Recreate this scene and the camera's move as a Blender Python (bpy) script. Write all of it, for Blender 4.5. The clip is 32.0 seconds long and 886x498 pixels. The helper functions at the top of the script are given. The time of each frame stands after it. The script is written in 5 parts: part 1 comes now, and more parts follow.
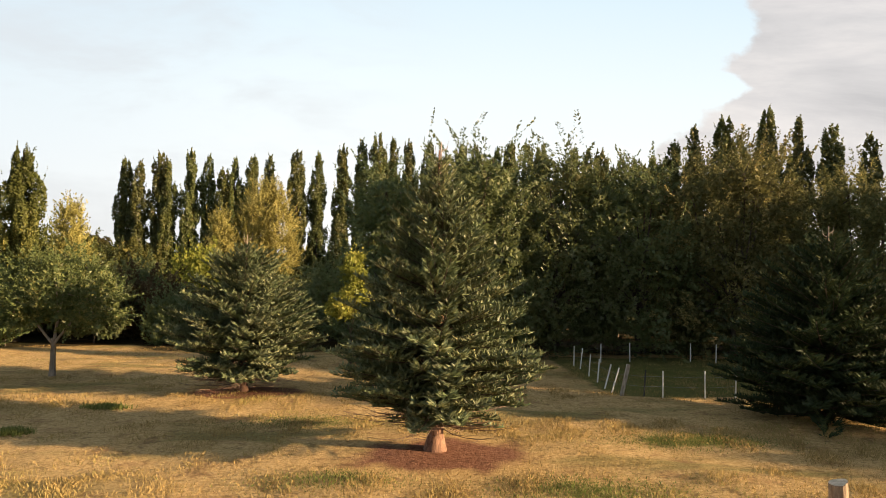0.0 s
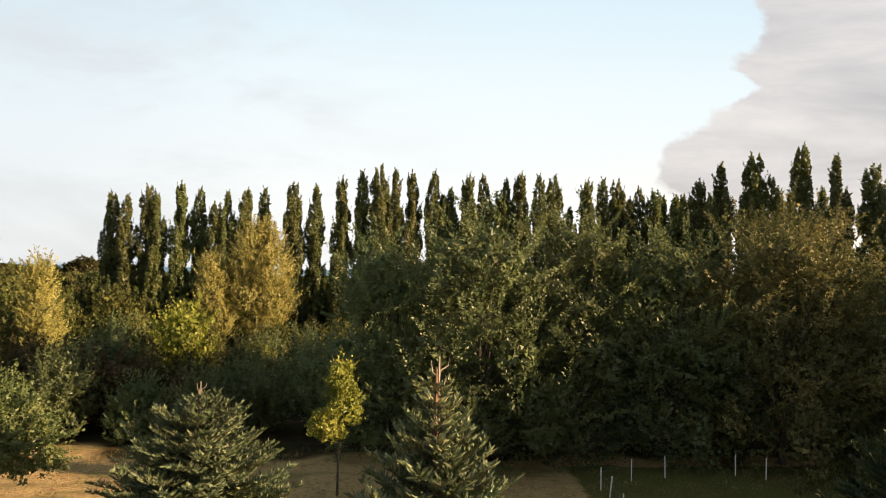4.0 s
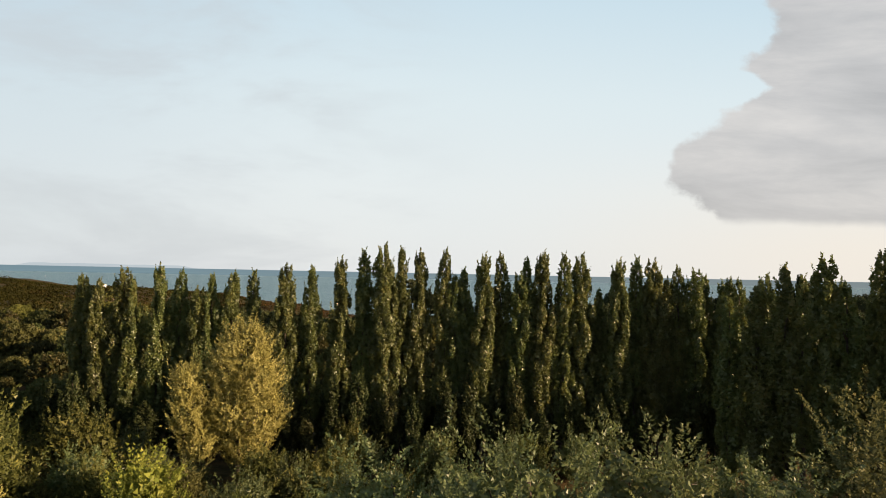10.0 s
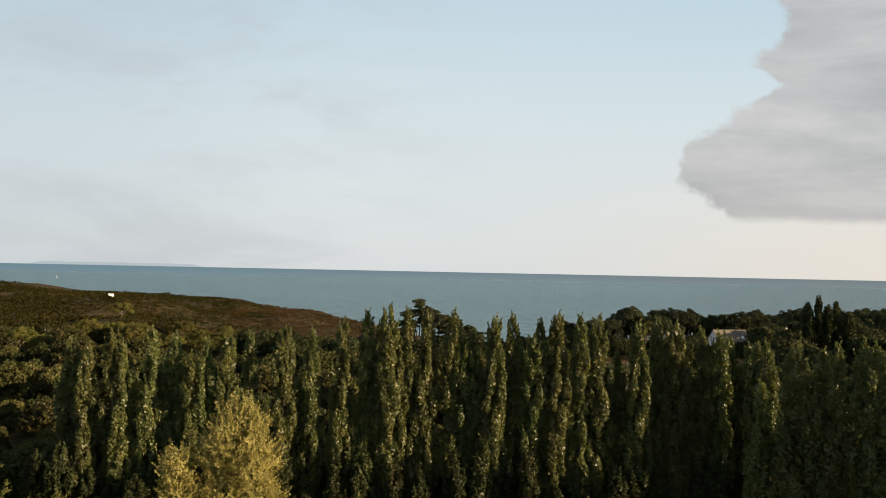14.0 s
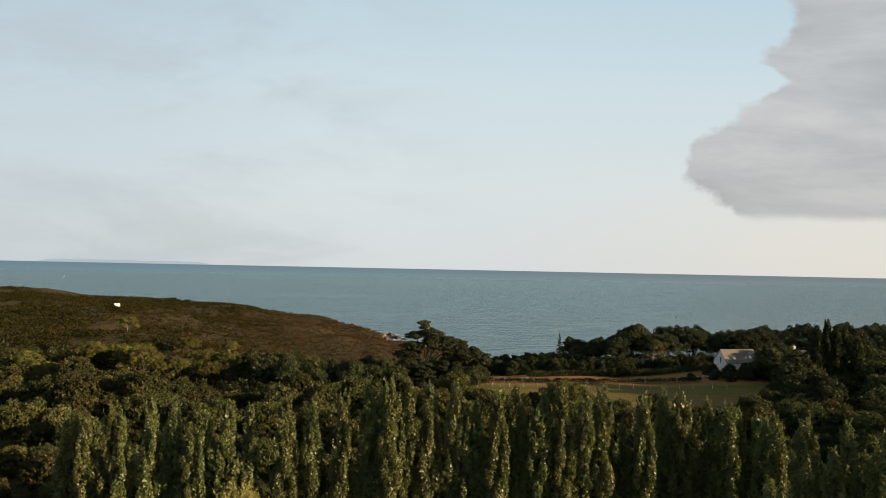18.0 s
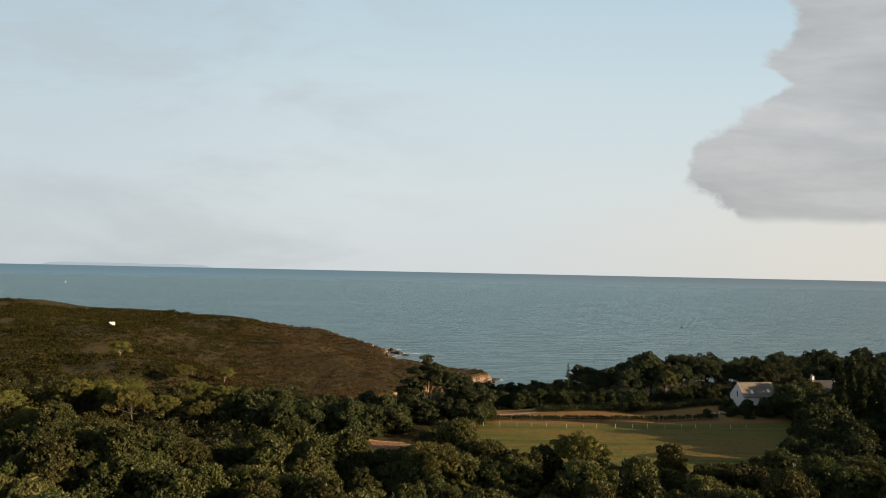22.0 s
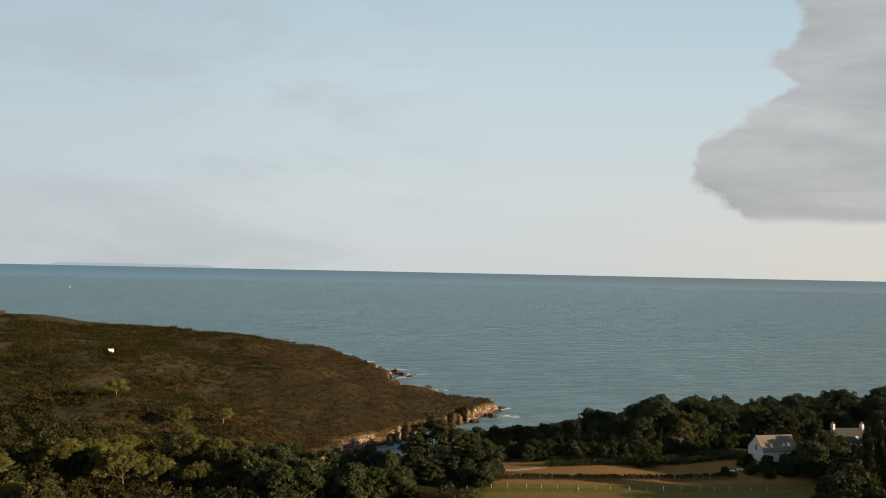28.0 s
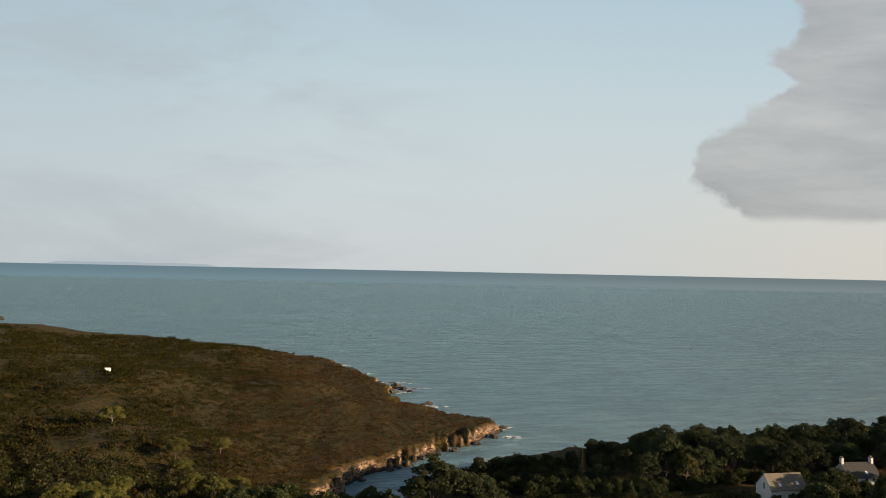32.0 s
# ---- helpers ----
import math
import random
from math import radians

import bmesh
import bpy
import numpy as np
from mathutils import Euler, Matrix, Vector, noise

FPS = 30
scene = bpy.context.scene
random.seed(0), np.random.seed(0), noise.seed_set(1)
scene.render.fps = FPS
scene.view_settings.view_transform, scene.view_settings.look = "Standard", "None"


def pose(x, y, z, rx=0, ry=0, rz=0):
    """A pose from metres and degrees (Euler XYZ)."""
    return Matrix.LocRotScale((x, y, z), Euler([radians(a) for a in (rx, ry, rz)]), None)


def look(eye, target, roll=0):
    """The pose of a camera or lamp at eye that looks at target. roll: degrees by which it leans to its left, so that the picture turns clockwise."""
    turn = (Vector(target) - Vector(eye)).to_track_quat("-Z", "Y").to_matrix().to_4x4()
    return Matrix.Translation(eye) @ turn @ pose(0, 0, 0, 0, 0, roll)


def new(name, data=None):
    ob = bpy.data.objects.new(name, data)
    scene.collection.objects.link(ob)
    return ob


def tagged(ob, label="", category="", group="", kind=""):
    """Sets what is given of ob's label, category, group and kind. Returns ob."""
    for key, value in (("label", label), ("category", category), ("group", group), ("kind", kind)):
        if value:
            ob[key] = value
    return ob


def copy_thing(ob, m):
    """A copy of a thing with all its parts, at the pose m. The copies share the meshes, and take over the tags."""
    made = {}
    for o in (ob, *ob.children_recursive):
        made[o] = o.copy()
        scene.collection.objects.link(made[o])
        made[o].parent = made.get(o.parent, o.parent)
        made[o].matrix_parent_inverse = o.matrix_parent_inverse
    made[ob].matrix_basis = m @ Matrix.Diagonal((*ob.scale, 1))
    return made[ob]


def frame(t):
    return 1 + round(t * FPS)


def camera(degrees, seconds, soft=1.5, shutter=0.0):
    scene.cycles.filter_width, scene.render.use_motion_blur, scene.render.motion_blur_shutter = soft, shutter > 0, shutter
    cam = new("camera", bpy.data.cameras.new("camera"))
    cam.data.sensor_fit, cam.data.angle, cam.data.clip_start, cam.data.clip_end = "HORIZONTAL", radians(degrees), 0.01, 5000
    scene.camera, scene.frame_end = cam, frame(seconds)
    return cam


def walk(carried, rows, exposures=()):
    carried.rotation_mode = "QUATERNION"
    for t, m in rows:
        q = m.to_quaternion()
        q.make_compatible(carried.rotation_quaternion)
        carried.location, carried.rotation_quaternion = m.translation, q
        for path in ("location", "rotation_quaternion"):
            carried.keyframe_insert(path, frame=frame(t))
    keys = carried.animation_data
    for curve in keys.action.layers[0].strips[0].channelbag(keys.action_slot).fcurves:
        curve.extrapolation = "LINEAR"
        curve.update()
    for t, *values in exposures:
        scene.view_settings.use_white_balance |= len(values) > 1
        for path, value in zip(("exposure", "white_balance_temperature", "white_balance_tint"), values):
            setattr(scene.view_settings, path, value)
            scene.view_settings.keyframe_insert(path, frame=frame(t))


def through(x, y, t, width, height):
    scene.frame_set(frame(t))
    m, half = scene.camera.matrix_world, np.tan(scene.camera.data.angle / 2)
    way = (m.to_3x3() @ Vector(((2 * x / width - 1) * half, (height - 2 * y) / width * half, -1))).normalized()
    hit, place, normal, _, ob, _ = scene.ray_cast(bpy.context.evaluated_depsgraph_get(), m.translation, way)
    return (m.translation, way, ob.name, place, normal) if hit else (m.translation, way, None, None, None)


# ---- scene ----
cam = camera(66, 32.0, 0.6)
# seconds, place, heading to the right of +y and tilt upwards in degrees
ROUTE = [
    (0.0, -0.00, -0.00, 4.50, 3.37, 1.98),
    (0.5, 0.03, 0.00, 5.00, 3.29, 1.93),
    (1.0, 0.04, 0.00, 5.90, 3.22, 1.89),
    (1.5, 0.03, -0.04, 6.55, 3.14, 1.84),
    (2.0, 0.03, 0.12, 7.04, 3.06, 1.81),
    (2.5, 0.07, 0.73, 7.46, 2.99, 1.82),
    (3.0, 0.20, 2.00, 7.92, 2.90, 1.88),
    (3.5, 0.32, 3.73, 8.67, 2.84, 1.95),
    (4.0, 0.36, 5.34, 9.49, 2.80, 1.97),
    (4.5, 0.37, 6.73, 10.35, 2.77, 1.97),
    (5.0, 0.36, 7.82, 11.18, 2.73, 1.96),
    (5.5, 0.36, 8.53, 11.95, 2.67, 1.94),
    (6.0, 0.40, 8.78, 12.59, 2.60, 1.94),
    (6.5, 0.47, 8.85, 13.38, 2.48, 1.92),
    (7.0, 0.48, 9.11, 14.16, 2.37, 1.91),
    (7.5, 0.45, 9.59, 14.98, 2.29, 1.93),
    (8.0, 0.40, 10.32, 15.85, 2.23, 1.97),
    (8.5, 0.37, 11.28, 16.75, 2.17, 2.00),
    (9.0, 0.35, 12.46, 17.75, 2.12, 2.03),
    (9.5, 0.36, 13.70, 18.71, 2.06, 2.06),
    (10.0, 0.33, 15.06, 19.58, 2.00, 2.06),
    (10.5, 0.35, 16.43, 20.41, 1.91, 2.08),
    (11.0, 0.50, 17.66, 21.20, 1.73, 2.12),
    (11.5, 0.59, 18.56, 22.21, 1.56, 2.18),
    (12.0, 0.58, 18.98, 22.95, 1.45, 2.15),
    (12.5, 0.51, 19.12, 23.76, 1.39, 2.08),
    (13.0, 0.44, 19.19, 24.61, 1.35, 2.00),
    (13.5, 0.40, 19.18, 25.47, 1.31, 1.96),
    (14.0, 0.42, 19.23, 26.26, 1.25, 1.92),
    (14.5, 0.44, 19.24, 27.10, 1.18, 1.90),
    (15.0, 0.43, 19.28, 28.00, 1.11, 1.88),
    (15.5, 0.42, 19.31, 28.94, 1.04, 1.86),
    (16.0, 0.43, 19.36, 29.91, 0.97, 1.82),
    (16.5, 0.46, 19.40, 30.90, 0.91, 1.76),
    (17.0, 0.54, 19.45, 31.90, 0.85, 1.71),
    (17.5, 0.61, 19.59, 32.88, 0.79, 1.69),
    (18.0, 0.69, 20.05, 33.82, 0.74, 1.71),
    (18.5, 0.66, 20.86, 34.80, 0.69, 1.77),
    (19.0, 0.70, 21.98, 35.76, 0.65, 1.87),
    (19.5, 0.71, 23.32, 36.68, 0.61, 1.97),
    (20.0, 0.64, 24.79, 37.69, 0.60, 2.03),
    (20.5, 0.49, 26.23, 38.89, 0.60, 2.03),
    (21.0, 0.20, 27.55, 40.14, 0.62, 2.00),
    (21.5, 0.16, 28.83, 41.37, 0.60, 1.98),
    (22.0, 0.15, 30.06, 42.60, 0.56, 1.96),
    (22.5, 0.12, 31.24, 43.79, 0.51, 1.95),
    (23.0, 0.05, 32.31, 44.99, 0.46, 1.94),
    (23.5, -0.03, 33.16, 46.31, 0.43, 1.98),
    (24.0, -0.05, 33.69, 47.68, 0.44, 2.02),
    (24.5, -0.11, 33.92, 48.78, 0.43, 1.97),
    (25.0, -0.20, 34.08, 49.94, 0.41, 1.93),
    (25.5, -0.29, 34.27, 51.16, 0.38, 1.89),
    (26.0, -0.37, 34.58, 52.43, 0.34, 1.86),
    (26.5, -0.42, 35.10, 53.74, 0.30, 1.85),
    (27.0, -0.45, 35.93, 55.06, 0.26, 1.89),
    (27.5, -0.47, 37.12, 56.42, 0.21, 1.94),
    (28.0, -0.46, 38.56, 57.78, 0.19, 1.98),
    (28.5, -0.47, 39.99, 59.08, 0.19, 1.98),
    (29.0, -0.62, 41.31, 60.42, 0.20, 1.99),
    (29.5, -0.77, 42.37, 61.96, 0.23, 2.06),
    (30.0, -0.83, 42.97, 63.39, 0.26, 2.06),
    (30.5, -0.88, 43.17, 64.72, 0.27, 2.00),
    (31.0, -1.00, 43.17, 66.14, 0.24, 1.95),
    (31.5, -1.08, 43.04, 67.56, 0.23, 1.91),
    (32.0, -1.16, 42.86, 69.02, 0.21, 1.88),
]


def heading(t, x, y, z, turn, tilt):
    a, b = radians(turn), radians(tilt)
    way = Vector((math.sin(a) * math.cos(b), math.cos(a) * math.cos(b), math.sin(b)))
    return t, look((x, y, z), Vector((x, y, z)) + 100 * way, 1.17)


walk(cam, [heading(*r) for r in ROUTE],
     [(0, 1.21, 6950, 16), (3, 1.19, 6950, 16), (6, 1.08, 6850, 14), (9, 0.95, 6750, 13), (13, 0.78, 6650, 12), (19, 0.71, 6520, 10.5), (32, 0.54, 6500, 10)])

# ---- sky, sun ----
SUN_TURN, SUN_HIGH = 108.0, 12.5          # degrees clockwise from +y, and above the horizon
sun_way = Vector((math.sin(radians(SUN_TURN)) * math.cos(radians(SUN_HIGH)),
                  math.cos(radians(SUN_TURN)) * math.cos(radians(SUN_HIGH)), math.sin(radians(SUN_HIGH))))
sun = new("sun", bpy.data.lights.new("sun", "SUN"))
sun.data.energy, sun.data.angle, sun.data.color = 6.3, radians(1.0), (1.0, 0.74, 0.46)
sun.matrix_world = look(sun_way * 100, (0, 0, 0))


class Nodes:
    """Short hand for building a node tree."""

    def __init__(self, tree):
        self.tree = tree
        tree.nodes.clear()

    def put(self, value, socket):
        if isinstance(value, bpy.types.NodeSocket):
            self.tree.links.new(value, socket)
        elif value is not None:
            socket.default_value = value

    def node(self, kind, out=0, sockets=None):
        n = self.tree.nodes.new(kind)
        for key, value in (sockets or {}).items():
            self.put(value, n.inputs[key])
        return n.outputs[out]

    def math(self, op, a, b=0.0, c=0.0):
        n = self.tree.nodes.new("ShaderNodeMath")
        n.operation = op
        for socket, value in zip(n.inputs, (a, b, c)):
            self.put(value, socket)
        return n.outputs[0]

    def rise(self, v, lo, hi):
        n = self.tree.nodes.new("ShaderNodeMapRange")
        n.interpolation_type = "SMOOTHSTEP"
        for socket, value in zip(n.inputs, (v, lo, hi, 0.0, 1.0) if not isinstance(lo, float) or lo < hi else (v, hi, lo, 1.0, 0.0)):
            self.put(value, socket)
        return n.outputs[0]

    def mix(self, f, a, b, blend="MIX"):
        n = self.tree.nodes.new("ShaderNodeMix")
        n.data_type, n.blend_type = "RGBA", blend
        for s, v in ((n.inputs[0], f), (n.inputs[6], a), (n.inputs[7], b)):
            self.put((*v, 1) if isinstance(v, tuple) and len(v) == 3 else v, s)
        return n.outputs[2]

    def noise(self, scale, detail=3.0, rough=0.55, where=None, squash=None, twist=0.0):
        if squash is not None:
            where = self.node("ShaderNodeMapping", sockets={0: where, 3: squash})
        return self.node("ShaderNodeTexNoise", sockets={0: where, "Scale": scale, "Detail": detail, "Roughness": rough, "Distortion": twist})

    def ramp(self, f, *stops):
        n = self.tree.nodes.new("ShaderNodeValToRGB")
        self.put(f, n.inputs[0])
        while len(n.color_ramp.elements) < len(stops):
            n.color_ramp.elements.new(0.5)
        for el, (at, col) in zip(n.color_ramp.elements, stops):
            el.position, el.color = at, (*col, 1) if isinstance(col, tuple) else (col, col, col, 1)
        return n.outputs[0]


world = bpy.data.worlds.new("world")
scene.world = world
world.use_nodes = True
N = Nodes(world.node_tree)
air = N.tree.nodes.new("ShaderNodeTexSky")
air.sky_type, air.sun_disc, air.sun_elevation, air.sun_rotation = "NISHITA", False, radians(SUN_HIGH), radians(SUN_TURN)
air.altitude, air.dust_density = 40.0, 2.0
sky = air.outputs[0]
way = N.node("ShaderNodeTexCoord")
sep = N.tree.nodes.new("ShaderNodeSeparateXYZ")
N.put(way, sep.inputs[0])
dx, dy, dz = sep.outputs
front = N.math("MAXIMUM", dy, 0.08)
u, v = N.math("DIVIDE", dx, front), N.math("DIVIDE", dz, front)
# a veil of high haze: pale blue above, white below, warm low on the sun's side
veil = N.ramp(N.math("MULTIPLY", v, 0.25), (0.0, (0.86, 0.91, 0.92)), (0.03, (0.86, 0.945, 0.965)), (0.065, (0.79, 0.93, 0.98)), (0.105, (0.645, 0.84, 0.95)), (0.22, (0.36, 0.50, 0.68)), (0.6, (0.19, 0.25, 0.32)))
warm = N.math("MULTIPLY", N.rise(u, -0.02, 0.75), N.math("SUBTRACT", 1.0, N.rise(v, 0.02, 0.24)))
veil = N.mix(warm, veil, (0.97, 0.935, 0.85))
veil = N.mix(N.math("MULTIPLY", N.rise(u, -0.05, -0.6), 0.3), veil, (0.52, 0.64, 0.73))
sheet = N.node("ShaderNodeCombineXYZ", sockets={0: u, 1: v, 2: 0.0})
wisp = N.noise(2.2, 5.0, 0.6, sheet, (1.0, 3.6, 1.0), 0.3)
wisp = N.math("MULTIPLY", N.rise(wisp, 0.43, 0.66), N.math("SUBTRACT", 1.0, N.rise(u, -0.25, 0.15)))
veil = N.mix(N.math("MULTIPLY", wisp, 0.5), veil, (0.62, 0.68, 0.72))
# one grey bank of cloud with a ragged edge
rag = N.noise(7.0, 9.0, 0.56, sheet, (1.0, 1.25, 1.0), 0.0)
edge = N.ramp(N.math("MULTIPLY", v, 2.0), (0.17, 0.437), (0.23, 0.404), (0.28, 0.366), (0.36, 0.379), (0.43, 0.42), (0.52, 0.454), (0.58, 0.54), (0.63, 0.474), (0.8, 0.507))
edge = N.math("ADD", edge, N.math("MULTIPLY", N.math("ADD", N.math("SUBTRACT", rag, 0.5), N.math("MULTIPLY", N.math("SUBTRACT", N.noise(34.0, 4.0, 0.55, sheet), 0.5), 0.16)), 0.2))
bank = N.math("MULTIPLY", N.rise(N.math("SUBTRACT", u, edge), -0.006, 0.022), N.rise(N.math("ADD", v, N.math("MULTIPLY", N.math("SUBTRACT", rag, 0.5), 0.025)), 0.08, 0.097))
bank = N.math("MULTIPLY", bank, N.math("SUBTRACT", 1.0, N.rise(u, 1.2, 2.5)))
grey = N.ramp(N.noise(5.0, 6.0, 0.6, sheet, (0.6, 2.6, 1.0), 0.3), (0.3, (0.485, 0.495, 0.505)), (0.5, (0.615, 0.625, 0.63)), (0.7, (0.775, 0.775, 0.76)))
veil = N.mix(N.math("MULTIPLY", bank, 0.9), veil, grey)
veil = N.mix(0.08, veil, N.mix(1.0, sky, (0.11, 0.11, 0.11), "MULTIPLY"))
# a low far island, and the far sea below the horizon
isle = N.math("MULTIPLY", N.math("LESS_THAN", v, N.math("MULTIPLY", N.math("ADD", 0.0025, N.math("MULTIPLY", N.noise(30.0, 2.0, 0.5, sheet), 0.003)), N.math("SUBTRACT", 1.0, N.rise(N.math("ABSOLUTE", N.math("ADD", u, 0.452)), 0.105, 0.13)))), N.math("GREATER_THAN", dy, 0.1))
veil = N.mix(N.math("MULTIPLY", isle, 0.6), veil, (0.42, 0.52, 0.58))
far_sea = N.mix(N.rise(u, -0.6, 0.7), (0.185, 0.29, 0.34), (0.215, 0.27, 0.285))
far_sea = N.mix(N.rise(dz, -0.002, -0.016), far_sea, N.mix(N.rise(u, -0.6, 0.7), (0.225, 0.345, 0.395), (0.275, 0.34, 0.355)))
veil = N.mix(N.rise(dz, 0.0004, -0.0006), veil, far_sea)
back = N.tree.nodes.new("ShaderNodeBackground")
N.put(veil, back.inputs[0])
back.inputs[1].default_value = 0.51
N.put(back.outputs[0], N.tree.nodes.new("ShaderNodeOutputWorld").inputs[0])


# ---- materials ----
def material(name):
    m = bpy.data.materials.new(name)
    m.use_nodes = True
    return m, Nodes(m.node_tree)


def finish(n, shader, height=None):
    n.put(shader, n.tree.nodes.new("ShaderNodeOutputMaterial").inputs[0])


def solid(n, colour, rough=0.8, height=None, strength=0.4, dist=0.02, metal=0.0, spec=0.3):
    b = n.tree.nodes.new("ShaderNodeBsdfPrincipled")
    n.put((*colour, 1) if isinstance(colour, tuple) and len(colour) == 3 else colour, b.inputs["Base Color"])
    n.put(rough, b.inputs["Roughness"])
    b.inputs["Metallic"].default_value = metal
    b.inputs["Specular IOR Level"].default_value = spec
    if height is not None:
        n.put(n.node("ShaderNodeBump", sockets={"Height": height, "Strength": strength, "Distance": dist}), b.inputs["Normal"])
    finish(n, b.outputs[0])


def leaf_material(name, dark, light, tip=None, through=0.35, gloss=0.08, patch=0.25, each=0.25):
    """Foliage: every leaf its own shade, patches of the crown lighter or duller."""
    m, n = material(name)
    geo = n.tree.nodes.new("ShaderNodeNewGeometry")
    own = geo.outputs["Random Per Island"]
    info = n.tree.nodes.new("ShaderNodeObjectInfo")
    col = n.mix(n.math("MULTIPLY_ADD", own, 0.6, 0.2), dark, light)
    drift = n.noise(patch, 3.0, 0.6, n.node("ShaderNodeNewGeometry"))
    if tip:
        col = n.mix(n.math("MULTIPLY", n.rise(drift, 0.48, 0.66), n.rise(own, 0.2, 0.9)), col, tip)
    hsv = n.tree.nodes.new("ShaderNodeHueSaturation")
    n.put(n.math("MULTIPLY_ADD", info.outputs["Random"], 0.03, 0.485), hsv.inputs["Hue"])
    n.put(n.math("MULTIPLY", n.math("MULTIPLY_ADD", drift, 1.1, 0.45), n.math("MULTIPLY_ADD", info.outputs["Random"], each, 1.0 - each * 0.5)), hsv.inputs["Value"])
    n.put(col, hsv.inputs["Color"])
    a = n.tree.nodes.new("ShaderNodeBsdfDiffuse")
    b = n.tree.nodes.new("ShaderNodeBsdfTranslucent")
    g = n.tree.nodes.new("ShaderNodeBsdfGlossy")
    g.inputs["Roughness"].default_value = 0.45
    n.put(hsv.outputs[0], a.inputs[0])
    n.put(hsv.outputs[0], b.inputs[0])
    mx = n.tree.nodes.new("ShaderNodeMixShader")
    mx.inputs[0].default_value = through
    n.put(a.outputs[0], mx.inputs[1])
    n.put(b.outputs[0], mx.inputs[2])
    my = n.tree.nodes.new("ShaderNodeMixShader")
    my.inputs[0].default_value = gloss * 0.12
    n.put(mx.outputs[0], my.inputs[1])
    n.put(g.outputs[0], my.inputs[2])
    finish(n, my.outputs[0])
    return m


def bark_material(name, dark, light, scale=14.0):
    m, n = material(name)
    at = n.node("ShaderNodeTexCoord", 3)
    ridges = n.noise(scale, 6.0, 0.65, at, (1.0, 1.0, 0.22), 0.5)
    blot = n.noise(scale * 0.2, 3.0, 0.6, at)
    col = n.mix(n.rise(ridges, 0.3, 0.7), dark, light)
    col = n.mix(n.math("MULTIPLY", n.rise(blot, 0.5, 0.7), 0.5), col, tuple(c * 0.55 for c in light))
    solid(n, col, 0.9, ridges, 0.9, 0.03)
    return m


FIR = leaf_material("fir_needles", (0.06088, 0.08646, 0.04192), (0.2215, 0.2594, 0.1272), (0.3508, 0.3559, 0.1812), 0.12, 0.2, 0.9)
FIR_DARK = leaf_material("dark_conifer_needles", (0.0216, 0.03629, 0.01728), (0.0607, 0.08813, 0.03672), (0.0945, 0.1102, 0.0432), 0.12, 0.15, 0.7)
ELM = leaf_material("hornbeam_leaves", (0.09109, 0.1251, 0.04699), (0.1553, 0.1799, 0.06752), (0.1386, 0.1372, 0.05127), 0.4, 0.25, 0.35)
POPLAR = leaf_material("poplar_leaves", (0.07969, 0.1083, 0.03281), (0.1439, 0.1541, 0.0434), (0.147, 0.1387, 0.03864), 0.4, 0.3, 0.5)
GOLD = leaf_material("golden_leaves", (0.2021, 0.1773, 0.05148), (0.3765, 0.3388, 0.1144), (0.4256, 0.3784, 0.1496), 0.35, 0.1, 0.5)
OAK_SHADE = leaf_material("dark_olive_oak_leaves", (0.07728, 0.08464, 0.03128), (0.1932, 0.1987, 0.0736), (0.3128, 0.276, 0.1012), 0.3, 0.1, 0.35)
YELLOW = leaf_material("yellow_green_leaves", (0.129, 0.167, 0.02795), (0.3182, 0.3453, 0.06707), (0.3819, 0.3676, 0.07825), 0.35, 0.1, 0.6)
APPLE = leaf_material("apple_leaves", (0.06156, 0.08892, 0.0301), (0.1573, 0.1847, 0.06156), (0.2052, 0.1915, 0.0684), 0.3, 0.2, 0.6)
OLIVE = leaf_material("olive_green_leaves", (0.05187, 0.06316, 0.01732), (0.1274, 0.1374, 0.03792), (0.1794, 0.168, 0.04736), 0.3, 0.1, 0.3)
RUST = leaf_material("rust_brown_leaves", (0.0575, 0.04255, 0.01955), (0.1265, 0.09775, 0.046), (0.1495, 0.1207, 0.0575), 0.25, 0.05, 0.4)
SAGE = leaf_material("sage_green_leaves", (0.06439, 0.06736, 0.02326), (0.1462, 0.1431, 0.0471), (0.189, 0.1683, 0.05538), 0.3, 0.1, 0.6)
SCRUB = leaf_material("scrub_oak_leaves", (0.03397, 0.04218, 0.01342), (0.0675, 0.074, 0.02305), (0.09582, 0.08093, 0.02575), 0.25, 0.1, 0.12, 0.9)
PINE = leaf_material("pine_needles", (0.05024, 0.05491, 0.01371), (0.1234, 0.1197, 0.02882), (0.1645, 0.1462, 0.03772), 0.15, 0.1, 0.2)
PINE_DARK = leaf_material("dark_pine_needles", (0.0224, 0.03136, 0.01568), (0.0616, 0.07392, 0.03136), (0.084, 0.084, 0.0336), 0.15, 0.1, 0.1, 0.5)
OAK_OLIVE = leaf_material("olive_oak_leaves", (0.03891, 0.0428, 0.0146), (0.09724, 0.09724, 0.03307), (0.1215, 0.1071, 0.03891), 0.25, 0.05, 0.2, 0.6)
HEATH = leaf_material("heath_scrub", (0.03017, 0.02345, 0.009081), (0.07374, 0.05256, 0.01825), (0.09054, 0.04965, 0.01914), 0.15, 0.02, 0.035)
GORSE = leaf_material("gorse_scrub", (0.01354, 0.01466, 0.004179), (0.03637, 0.03451, 0.009234), (0.04419, 0.03134, 0.009234), 0.15, 0.02, 0.05)
# also worn by the row's low poplars, as shade put into colour
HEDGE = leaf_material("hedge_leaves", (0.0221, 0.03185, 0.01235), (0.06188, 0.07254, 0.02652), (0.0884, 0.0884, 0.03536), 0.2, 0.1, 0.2)
